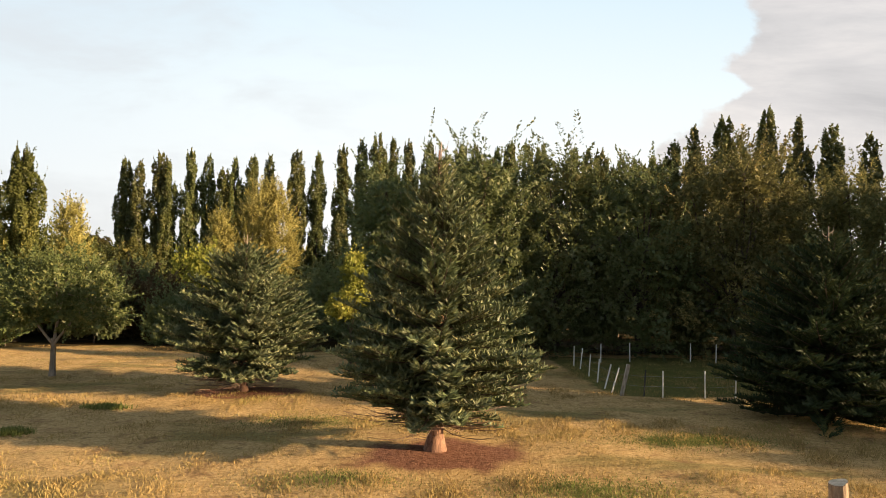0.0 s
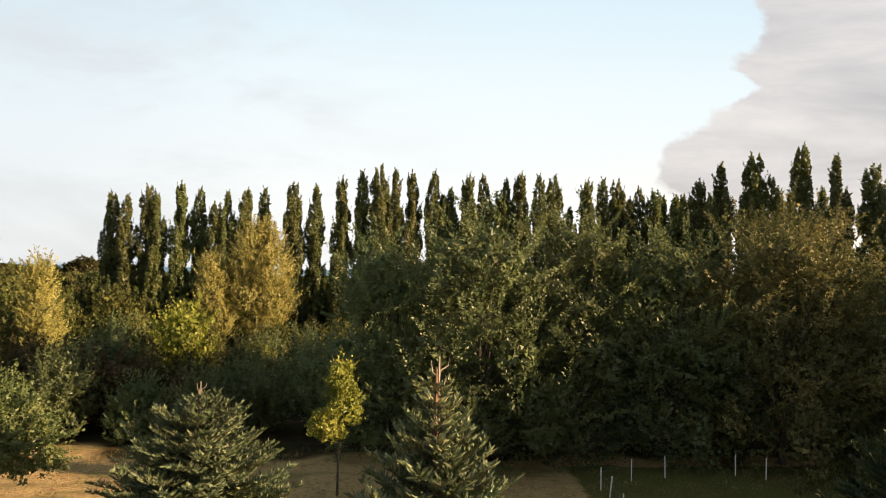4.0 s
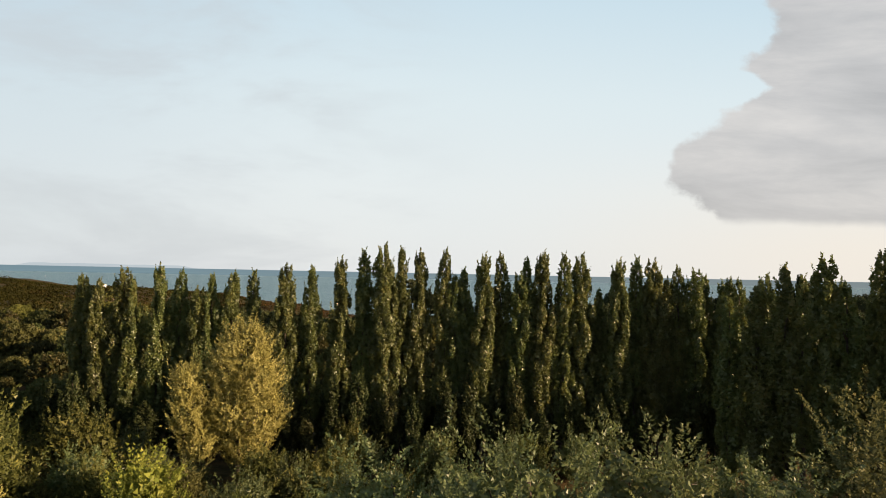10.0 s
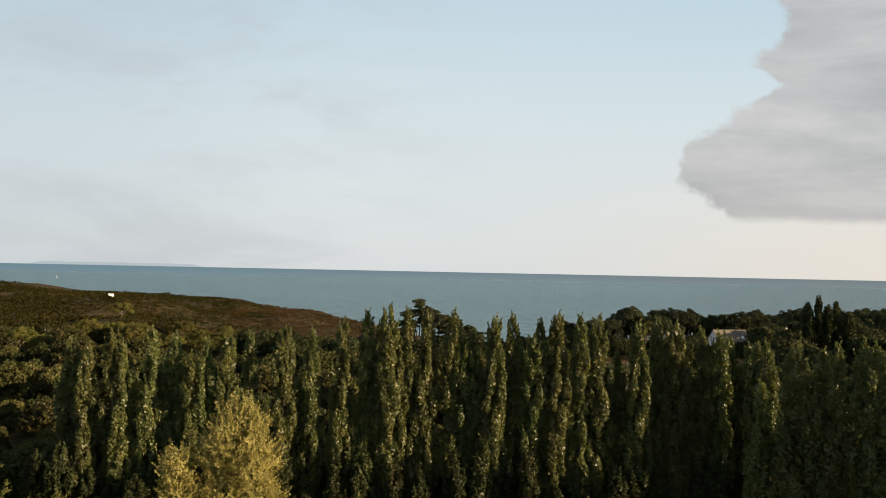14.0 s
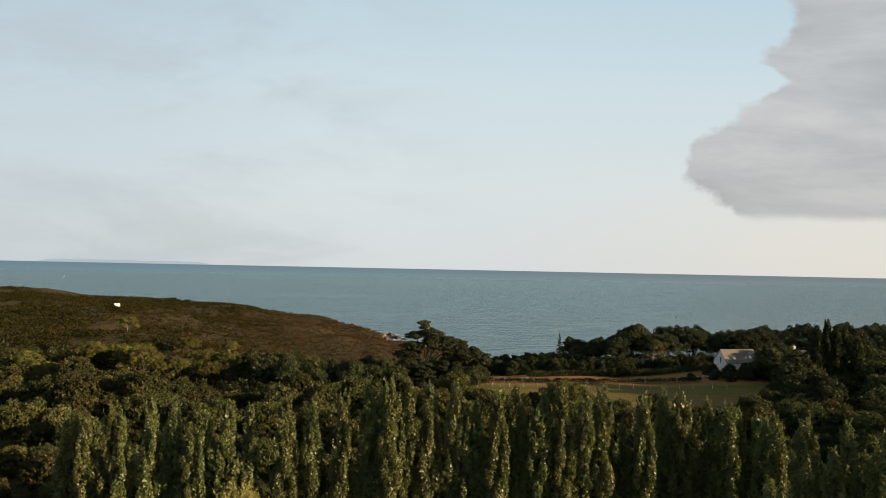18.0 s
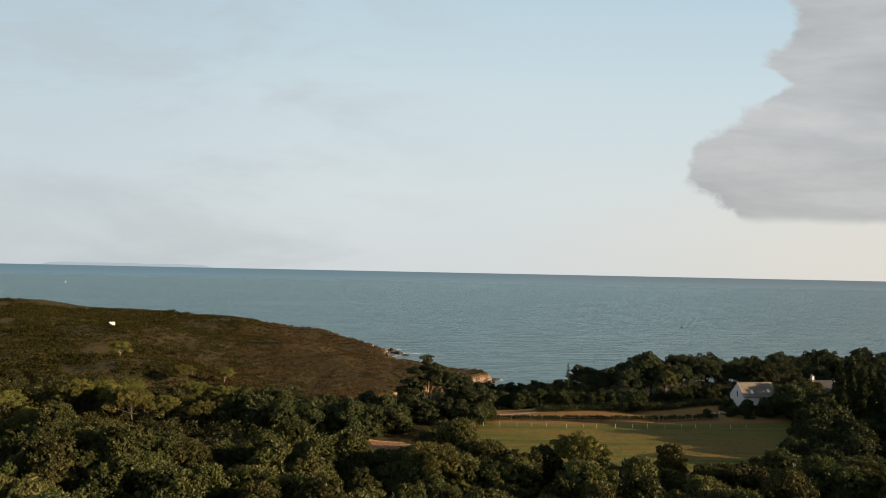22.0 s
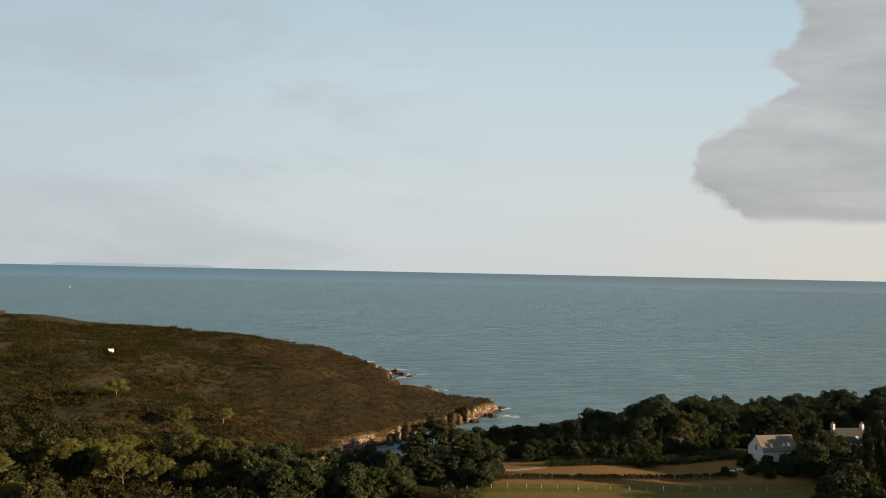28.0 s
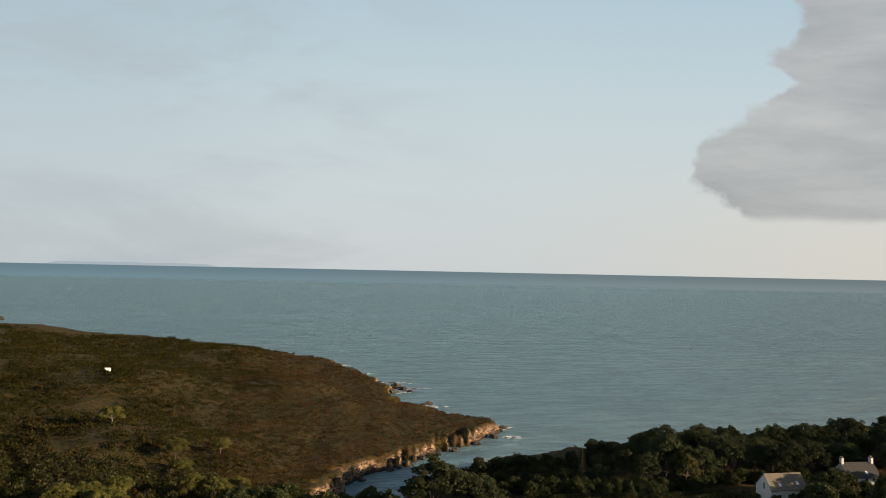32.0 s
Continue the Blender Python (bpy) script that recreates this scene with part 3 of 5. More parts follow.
# ---- land and sea ----
COAST = np.array([(-2600, 1100), (-900, 860), (-600, 800), (-480, 775), (-350, 760), (-225, 715), (-160, 712), (-114, 690), (-77, 645), (-63, 622), (-40, 568), (-33, 540), (-27, 512), (-11, 488),
                  (13, 465), (34, 445), (34, 428), (27, 417), (18, 408), (4, 393), (-10, 374), (-24, 360), (-33, 345), (-40, 328), (-43, 310), (-41, 290), (-35, 272), (-20, 272), (-6, 288), (4, 312), (22, 330),
                  (44, 340), (72, 346), (105, 348), (150, 350), (240, 345), (380, 330), (900, 220), (2600, -300), (2600, -1500), (-2600, -1500)], float)
# heights of the land: x, y, z
RISE = np.array([(0, 0, 0), (1, 18, 0), (-6, 28, -0.4), (9, 30, -0.4), (14, 40, -0.5), (-25, 40, -0.6), (30, 20, 0), (-40, 0, 0), (0, 70, -1.2), (-40, 90, -1.2), (40, 90, -1.2),
                 (-80, 170, 1.5), (-60, 130, 0.0), (20, 150, -2), (40, 185, -2.2), (20, 225, -1.9), (90, 220, -1.6), (60, 255, -1.9), (104, 256, 0.4), (142, 281, -1.0), (-10, 240, -3), (-35, 205, -3),
                 (-60, 245, -2.5), (-85, 315, -5), (-130, 320, 2.5), (-194, 445, 6), (-110, 240, 2), (-250, 330, 8), (-330, 500, 8.5), (-446, 730, 5.8), (-335, 729, -1.7), (-196, 645, -3.3), (-125, 670, -13),
                 (-60, 450, -10), (-100, 500, -5.5), (-55, 550, -16.5), (-38, 535, -19), (-20, 500, -18.5), (-85, 615, -17), (-35, 470, -13.5), (-5, 440, -14.5), (5, 465, -18), (22, 436, -16), (-26, 370, -17), (-54, 330, -14.5), (-60, 285, -11), (-2, 402, -17.5), (-46, 352, -15.5), (-30, 262, -10), (20, 310, -7), (60, 340, -6), (100, 350, -5), (200, 300, 0),
                 (300, 100, 2), (-300, 100, 4), (-600, 300, 8), (0, -200, 0), (300, -200, 0), (-300, -200, 0), (-700, 800, 6)], float)


def coast_distance(p):
    """Distance to the shore, positive on land."""
    a, b = COAST, np.roll(COAST, -1, 0)
    best, inside = np.full(len(p), 1e9), np.zeros(len(p), bool)
    for s, e in zip(a, b):
        d = e - s
        t = np.clip(((p - s) @ d) / (d @ d), 0, 1)
        best = np.minimum(best, np.hypot(*(p - s - t[:, None] * d).T))
        cross = ((s[1] > p[:, 1]) != (e[1] > p[:, 1]))
        inside ^= cross & (p[:, 0] < s[0] + (p[:, 1] - s[1]) * d[0] / (d[1] if d[1] else 1e-9))
    return np.where(inside, best, -best)


def wavy(p, scale, seed):
    """A cheap smooth unevenness between -1 and 1."""
    r = np.random.default_rng(seed)
    out = np.zeros(len(p))
    for k in range(6):
        a = r.uniform(0, 6.28)
        f = r.uniform(0.6, 2.0) / scale
        out += np.sin((p[:, 0] * math.cos(a) + p[:, 1] * math.sin(a)) * f * 6.28 + r.uniform(0, 6.28))
    return out / 3.5


def land_height(p):
    p = np.atleast_2d(np.asarray(p, float))
    out = np.zeros(len(p))
    for i in range(0, len(p), 20000):
        q = p[i:i + 20000]
        d2 = ((q[:, None] - RISE[None, :, :2]) ** 2).sum(2)
        w = 1 / (d2 + 150.0) ** 1.7
        z = (w * RISE[:, 2]).sum(1) / w.sum(1)
        sd = coast_distance(q) + 3.0 * wavy(q, 22, 5) * (q[:, 1] > 280) + 1.9 * wavy(q, 8, 6) * (q[:, 1] > 280)
        near = np.clip((q[:, 1] - 45) / 40, 0, 1)
        flat = smooth01(q[:, 0], 2, 14) * smooth01(q[:, 1], 164, 174) * (1 - smooth01(q[:, 1], 262, 272)) * (1 - smooth01(q[:, 0], 118, 130))
        z = z + near * 0.5 * wavy(q, 40, 1) * (1 - flat) + 0.06 * wavy(q, 6, 2)
        soft_end = 11 * np.exp(-((q[:, 0] - 18) ** 2 + (q[:, 1] - 412) ** 2) / 38.0 ** 2)
        lift = np.clip((sd + 3) / (4.5 + 0.6 * soft_end + 6 * np.clip(wavy(q, 24, 8) + 0.4, 0, 1.5)), 0, 1)
        lift = lift * lift * (3 - 2 * lift)
        out[i:i + 20000] = SEA_LEVEL - 5 + (z - SEA_LEVEL + 5) * lift
    return out


def at_ground(x, y):
    return float(land_height([(x, y)])[0])


def spaced(*stretches):
    out = []
    for a, b, step in stretches:
        out.extend(np.arange(a, b, step))
    return np.array(out + [stretches[-1][1]])


def smooth01(v, a, b):
    t = np.clip((v - a) / (b - a), 0, 1)
    return t * t * (3 - 2 * t)


def build_ground():
    xs = spaced((-2500, -700, 120), (-700, -260, 11), (-260, -70, 4), (-70, -22, 2), (-22, 22, 0.6), (22, 60, 2), (60, 160, 4), (160, 500, 20), (500, 2500, 120))
    ys = spaced((-1400, -100, 120), (-100, 4, 8), (4, 42, 0.6), (42, 100, 2.5), (100, 290, 3.5), (290, 480, 2.2), (480, 760, 4.5), (760, 1150, 14))
    X, Y = np.meshgrid(xs, ys)
    p = np.stack([X.ravel(), Y.ravel()], 1)
    z = land_height(p)
    nx, ny = len(xs), len(ys)
    i = (np.arange(ny - 1)[:, None] * nx + np.arange(nx - 1)[None]).ravel()
    me = mesh_np("ground", np.column_stack([p, z]), np.stack([i, i + 1, i + nx + 1, i + nx], 1), [GROUND], True)
    x, y = p[:, 0], p[:, 1]
    wob = 2.0 * wavy(p, 12, 9)
    # lush: the paddock, damp patches and the far field; heath: all the moor; litter: needles and bare earth
    lush = smooth01(x, 8.2, 9.0) * smooth01(y, 26.6, 27.4) * (1 - smooth01(y, 40, 42))
    lush = np.maximum(lush, 0.75 * (1 - smooth01(np.hypot((x - 8.6) / 2.2, (y - 19.4) / 0.9), 0.6, 1.2)))
    lush = np.maximum(lush, 0.55 * (1 - smooth01(np.hypot((x - 4.2) / 2.0, (y - 14.6) / 0.9), 0.5, 1.2)))
    heath = smooth01(y + wob, 40, 46)
    field = smooth01(x + wob * 0.3, 6, 12) * (1 - smooth01(x, 118, 128)) * smooth01(y, 168, 174) * (1 - smooth01(y + wob * 0.2, 262, 266))
    glade = 1 - smooth01(np.hypot((x + 14) / 19, (y - 207) / 11) + wob * 0.05, 0.8, 1.1)
    heath = heath * (1 - np.maximum(field * 0.6, glade * 0.85))
    lush = np.maximum(lush, field * (0.68 + 0.18 * wavy(p, 26, 12) + 0.1 * np.sin(y * 1.6)) * (1 - smooth01(y, 232, 240)))
    litter = 0.85 * (1 - smooth01(np.hypot((x - 1.2) / 3.6, (y - 17.6) / 2.5) + 0.15 * wavy(p, 2.5, 17), 0.1, 1.25))
    litter = np.maximum(litter, 1 - smooth01(np.hypot((x + 6.0) / 3.0, (y - 27.3) / 1.7), 0.4, 1.1))
    litter = np.maximum(litter, 0.36 * field * smooth01(y, 232, 240))
    litter = np.maximum(litter, glade * 0.6)
    col = np.ones((len(p), 4), np.float32)
    col[:, 0], col[:, 1], col[:, 2], col[:, 3] = lush, heath, np.clip(litter, 0, 1), field
    me.color_attributes.new("zone", "FLOAT_COLOR", "POINT").data.foreach_set("color", col.ravel())
    thing("ground", me, "dry straw-coloured meadow running into brown heath and sea cliffs", "ground", kind="structure")


def build_sea():
    xs = spaced((-4800, -600, 300), (-600, 600, 60), (600, 4800, 300))
    ys = spaced((200, 1400, 60), (1400, 4900, 250))
    X, Y = np.meshgrid(xs, ys)
    nx, ny = len(xs), len(ys)
    i = (np.arange(ny - 1)[:, None] * nx + np.arange(nx - 1)[None]).ravel()
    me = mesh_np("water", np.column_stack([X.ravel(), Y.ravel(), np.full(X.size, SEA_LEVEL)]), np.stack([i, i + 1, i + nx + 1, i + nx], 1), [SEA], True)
    thing("water", me, "calm blue-grey sea with small wind waves", "sea", kind="structure")


build_ground()
build_sea()


# ---- the meadow: firs, apple tree, fence, stump ----
def fir(name, seed, height, radius, clear, mat, bark, label, m, whorls=26, belly=0.16, dead=True, thick=0.066, split=True, full=1.0):
    """A conifer: tapering trunk, whorls of boughs with brush-like twigs, dead boughs below."""
    r = np.random.default_rng(seed)
    ob = thing(name, None, label, "conifer", "meadow conifers", at=m)
    s = np.linspace(0, 1, 14)
    line = np.column_stack([0.05 * np.sin(s * 5), 0.05 * np.cos(s * 4), -0.2 + s * (height + 0.1)])
    girth = 0.2 * height / 7.9
    rad = girth * (1.02 - s) + 0.012
    rad[0] *= 1.7
    rad[1] *= 0.98
    tv, tq = tubes([(line, rad)], 12)
    child("trunk", mesh_np("fir_trunk", tv, tq, [bark], True), ob, "reddish-brown bare lower trunk")
    crowns = []
    for w in range(whorls):
        t = (w + 0.5) / whorls
        z0 = clear + (height - clear - 0.6) * t
        reach = radius * min(1.0, (t / belly) ** 0.3 if t < belly else 1.0) * ((1 - t) / (1 - belly)) ** full + 0.14
        n = int(15 - 8 * t)
        for k in range(n):
            a = (k + w * 0.37) * 6.283 / n + r.uniform(-0.3, 0.3)
            z = z0 + r.uniform(-1.2, 1.2) * height / whorls
            L = reach * r.uniform(0.72, 1.1)
            lift = -0.12 + 0.85 * t ** 1.2 + r.uniform(-0.14, 0.14)
            q = np.linspace(0, 1, 7)
            x = q * L
            zz = z + lift * x + (0.20 * q * q - 0.10 * q) * L
            sway = r.uniform(-0.12, 0.12) * q * q * L
            pts = np.column_stack([math.cos(a) * x - math.sin(a) * sway, math.sin(a) * x + math.cos(a) * sway, zz])
            roots, ways, lens = [], [], []
            wood = (pts, np.linspace(0.028, 0.006, 7) * (0.6 + 0.5 * (1 - t)))
            fw = unit(np.gradient(pts, axis=0))
            sd = np.array([-math.sin(a), math.cos(a), 0.0])
            m_ = max(int(L / 0.062), 5)
            for j in range(m_):
                f = (j + r.uniform(0.2, 0.8)) / m_
                if f < 0.16:
                    continue
                p = np.array([np.interp(f, q, pts[:, c]) for c in range(3)])
                d = np.array([np.interp(f, q, fw[:, c]) for c in range(3)])
                side = 1 if j % 2 else -1
                twig = (0.16 + 0.34 * L * (1 - f) * 0.55 + 0.08) * r.uniform(0.7, 1.15)
                way = unit(d * 0.85 + side * sd * r.uniform(0.45, 0.8) + [0, 0, r.uniform(-0.05, 0.5)])
                roots.append(p)
                ways.append(way)
                lens.append(twig)
                if twig > 0.22:
                    for h, sgn in ((0.25, 1), (0.4, -1), (0.55, 1), (0.72, -1)):
                        roots.append(p + way * twig * h)
                        ways.append(unit(way * 0.8 + sgn * (0.6 * d + side * 0.2 * sd) + [0, 0, r.uniform(-0.05, 0.2)]))
                        lens.append(twig * 0.5)
            roots.append(pts[-1] - fw[-1] * 0.05)
            ways.append(fw[-1])
            lens.append(0.2)
            roots, ways, lens = np.array(roots), np.array(ways), np.array(lens)
            bv, bq = tubes([wood], 4)
            bq = np.concatenate([bq[:, [0, 1, 2]], bq[:, [0, 2, 3]]])
            out = unit(roots * [1, 1, 0]) * 0.7 + [0, 0, 0.8]
            a1 = blades(roots, ways, lens * 1.15, thick, r, out, 0.5)
            a2 = blades(roots, ways, lens * 1.15, thick * 0.8, r, np.cross(out, ways), 0.5)
            verts = np.concatenate([bv, a1[0], a2[0]])
            faces = np.concatenate([bq, a1[1] + len(bv), a2[1] + len(bv) + len(a1[0])])
            crowns.append((verts, faces, len(bq)))
    if not split:
        base = np.cumsum([0] + [len(c[0]) for c in crowns])
        crowns = [(np.concatenate([c[0] for c in crowns]), np.concatenate([c[1] + o for c, o in zip(crowns, base)]), 0)]
    for verts, faces, n_wood in crowns:
        me = mesh_np("bough", verts, faces, [BARK, mat])
        me.polygons.foreach_set("material_index", (np.arange(len(faces)) >= n_wood).astype(np.int32))
        child("bough" if split else "crown", me, ob)
    # the leader with its bare top shoots
    lead = [(np.array([[0, 0, height - 1.2], [0, 0, height + 0.12]]), np.array([0.04, 0.016]))]
    for k in range(9):
        a, z = k * 2.4, height - 0.15 - 0.14 * k
        lead.append((np.array([[0, 0, z], [0.16 * math.cos(a), 0.16 * math.sin(a), z + 0.1], [0.2 * math.cos(a), 0.2 * math.sin(a), z + 0.32]]), np.array([0.014, 0.012, 0.006])))
    lv, lq = tubes(lead, 5)
    child("leader", mesh_np("fir_leader", lv, lq, [BARK_PALE], True), ob, "pale straw-coloured top shoot")
    if dead:
        for k in range(46):
            a, L = r.uniform(0, 6.283), radius * r.uniform(0.45, 0.95)
            z = clear - r.uniform(-0.15, 0.42)
            q = np.linspace(0, 1, 6)
            pts = np.column_stack([np.cos(a + 0.25 * q) * q * L, np.sin(a + 0.25 * q) * q * L, z - 0.22 * q * L + 0.26 * q * q * L])
            sticks = [(pts, np.linspace(0.016, 0.004, 6))]
            for h in (2, 3, 4):
                b = a + r.choice([-0.7, 0.7])
                tip = pts[h] + np.array([math.cos(b), math.sin(b), 0.1]) * L * 0.28
                sticks.append((np.array([pts[h], (pts[h] + tip) / 2 + [0, 0, -0.03], tip]), np.array([0.008, 0.006, 0.003])))
            sv, sq = tubes(sticks, 4)
            child("dead_branch", mesh_np("dead_branch", sv, sq, [DEADWOOD], True), ob, "bare dead lower branch")
    return ob


def on(x, y, turn=0.0, size=1.0, sink=0.0):
    return pose(x, y, at_ground(x, y) - sink, 0, 0, turn) @ Matrix.Diagonal((size, size, size, 1))


fir("fir_tree", 11, 7.95, 2.75, 1.05, FIR, BARK_RED, "dark green fir with bare reddish trunk on a needle-covered patch", pose(0.95, 17.9, at_ground(0.95, 17.9)), 38, 0.17)
fir("fir_tree", 12, 6.1, 2.95, 0.75, FIR, BARK_RED, "shorter broad green fir standing in dry grass", pose(-6.2, 27.6, at_ground(-6.2, 27.6)), 32, 0.26, full=0.82)
# darker needle copy carries the shade this fir stands in
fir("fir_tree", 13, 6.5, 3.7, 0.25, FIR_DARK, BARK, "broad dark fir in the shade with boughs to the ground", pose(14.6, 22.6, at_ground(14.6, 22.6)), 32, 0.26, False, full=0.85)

r = np.random.default_rng(21)
apple = broadleaf("apple", r, 5.6, [(0, 0, 3.6, 2.3, 2.0, 1.7), (1.4, 0.3, 3.0, 1.5, 1.4, 1.3), (-1.5, -0.2, 3.1, 1.6, 1.4, 1.4), (0.2, 0.9, 4.4, 1.5, 1.3, 1.2)], APPLE, BARK_PALE, 420, 16, 0.12, 0.7, 0.3, 0.13, -0.8, fan=4, plume=(420, 0.75, 40, 0.14, 0.2))
stand("apple_tree", apple, "green leafy apple tree with a short pale trunk in dry grass", "tree", "", on(-15.3, 31.2))

STUMP_AT = (7.62, 11.45)


def stump():
    x, y = STUMP_AT
    r = np.random.default_rng(3)
    ob = thing("tree_stump", None, "pale sawn tree stump standing in dry grass", "stump", at=pose(x, y, at_ground(x, y), 3, -4, 0))
    bm = bmesh.new()
    n, rings = 18, [(-0.1, 0.25), (0.08, 0.215), (0.35, 0.175), (0.8, 0.155), (1.22, 0.15)]
    rows = []
    for z, rad in rings:
        rows.append([bm.verts.new((rad * (1 + 0.10 * math.sin(3 * a + 1) + 0.06 * math.sin(7 * a)) * math.cos(a), rad * (1 + 0.10 * math.sin(3 * a + 1) + 0.06 * math.sin(7 * a)) * math.sin(a), z + (0.03 * math.cos(a) if z > 1 else 0)))
                     for a in [k * 6.2832 / n for k in range(n)]])
    for a, b in zip(rows, rows[1:]):
        for k in range(n):
            bm.faces.new((a[k], a[(k + 1) % n], b[(k + 1) % n], b[k]))
    part("side", bm, STUMP_SIDE, ob)
    bm = bmesh.new()
    top = [bm.verts.new((0.145 * math.cos(k * 6.2832 / n) * (1 + 0.1 * math.sin(3 * k * 6.2832 / n + 1)), 0.145 * math.sin(k * 6.2832 / n) * (1 + 0.1 * math.sin(3 * k * 6.2832 / n + 1)), 1.222 + 0.03 * math.cos(k * 6.2832 / n))) for k in range(n)]
    f = bm.faces.new(top)
    bmesh.ops.inset_region(bm, faces=[f], thickness=0.03, depth=0.006)
    part("cut_face", bm, STUMP_CUT, ob, "pale cut wood with a darker rim")


stump()


def fence():
    ob = thing("paddock_fence", None, "low paddock fence of thin white posts, some leaning", "fence", at=pose(0, 0, 0))
    spots = [(9.45, 36.9, 0, 0), (9.35, 35.2, 0, 6), (9.2, 33.0, 2, 3), (9.05, 31.0, 0, 4), (8.85, 29.2, 0, 14), (8.75, 27.9, 0, 16),
             (10.55, 27.0, 0, 0), (12.25, 26.9, 0, -1), (13.5, 26.9, 1, 1), (11.35, 38.3, 0, 0), (13.2, 38.8, 0, -1), (16.95, 39.2, 0, 0), (18.1, 38.4, 0, 1)]
    bm = block((0.055, 0.055, 1.15), (0, 0, 0.5), 0.012)
    me = bpy.data.meshes.new("post")
    bm.to_mesh(me)
    bm.free()
    me.materials.append(POST_WHITE)
    for x, y, rx, ry in spots:
        o = child("post", me, ob)
        o.matrix_basis = pose(x, y, at_ground(x, y), rx, ry, 0)
    x, y = 8.9, 27.1
    o = part("corner_post", block((0.14, 0.14, 1.35), (0, 0, 0.6), 0.02), POST_WOOD, ob, "thick weathered wooden corner post leaning over")
    o.matrix_basis = pose(x, y, at_ground(x, y), 0, 12, 0)
    o = part("dark_post", block((0.05, 0.05, 1.15), (0, 0, 0.5), 0.01), DARK_FRAME, ob, "dark metal stake")
    o.matrix_basis = pose(9.8, 27.05, at_ground(9.8, 27.05), 0, 3, 0)
    order = [spots[9], spots[0], spots[1], spots[2], spots[3], spots[4], spots[5], (8.9, 27.1, 0, 0), spots[6], spots[7], spots[8]]
    for h in (0.45, 0.85):
        for a, b in zip(order, order[1:]):
            p, q = (np.array([c[0], c[1], at_ground(c[0], c[1]) + h]) for c in (a, b))
            wv, wq = tubes([(np.array([p, (p + q) / 2 - [0, 0, 0.04], q]), np.full(3, 0.004))], 4)
            child("wire", mesh_np("wire", wv, wq, [WIRE]), ob)


fence()


def grass():
    r = np.random.default_rng(31)
    n = 420000
    y = 8 + 36 * r.random(n) ** 1.5
    x = (r.random(n) * 2 - 1) * (y * 0.72 + 2)
    p = np.stack([x, y], 1)
    patch = wavy(p, 3.0, 41) + wavy(p, 9.0, 42)
    keep = (r.random(n) < 0.35 + 0.4 * patch) & (np.hypot((x - 1.0) / 3.2, (y - 17.7) / 2.4) > r.uniform(0.7, 1.1, n))
    p = p[keep]
    z = land_height(p)
    way = np.column_stack([r.normal(size=(len(p), 2)) * 0.6, np.ones(len(p))])
    ln = r.uniform(0.035, 0.12, len(p)) * (1 + 0.5 * np.clip(patch[keep], 0, 1))
    v, f = blades(np.column_stack([p, z - 0.01]), way, ln, ln * 0.2, r)
    thing("meadow_grass", mesh_np("meadow_grass", v, f, [DRY]), "short dry straw-coloured grass blades", "grass", kind="stuff")
    n = 26000
    cx = np.array([(8.6, 19.4, 2.0, 0.8), (4.2, 14.6, 1.8, 0.8), (13, 33, 4.2, 5.2), (-10.8, 19.9, 0.35, 0.25), (-9.9, 23.8, 0.5, 0.3), (6.0, 13.6, 0.3, 0.2), (-1.5, 15.3, 1.5, 0.6), (-3, 21.5, 2, 1)])
    k = r.choice(len(cx), n, p=np.array([4, 3, 9, 0.8, 0.8, 0.5, 1.5, 2]) / 21.6)
    p = cx[k, :2] + r.normal(size=(n, 2)) * cx[k, 2:] * 0.6
    ok = ~((k == 2) & ((p[:, 0] < 9.0) | (p[:, 1] < 27.2)))
    p, k = p[ok], k[ok]
    way = np.column_stack([r.normal(size=(len(p), 2)) * 0.5, np.ones(len(p))])
    ln = r.uniform(0.04, 0.09, len(p)) * np.where((k >= 3) & (k <= 5), 2.4, 1)
    v, f = blades(np.column_stack([p, land_height(p) - 0.01]), way, ln, ln * 0.3, r)
    thing("green_grass", mesh_np("green_grass", v, f, [FRESH]), "patches of fresh green grass and tufts", "grass", kind="stuff")


grass()


# ---- the hedge and wood behind the meadow ----
def hornbeam(seed, height, spread, count, mat=ELM):
    r = np.random.default_rng(seed)
    blobs = heap(r, 13, spread, 2.6, height - 0.7, spread * 0.42, 0.85)
    blobs += [(spread * 0.75 * math.cos(a), spread * 0.75 * math.sin(a), height * 0.16, spread * 0.42, spread * 0.42, height * 0.18) for a in (0.3, 1.6, 2.9, 4.1, 5.3)]
    blobs += [(spread * 0.68 * math.cos(a), spread * 0.68 * math.sin(a), height * 0.42, spread * 0.4, spread * 0.4, height * 0.15) for a in (0.9, 2.2, 3.5, 4.8, 6.0)]
    return broadleaf("hornbeam", r, height, blobs, mat, BARK, count, 24, 0.14, 1.3, 0.9, 0.17, -0.95, 0.16, 0.5, fan=1, narrow=0.6, loose=0.35, fill=0.5, plume=(400, 2.3, 80, 0.2, 0.45), heart=0.55)


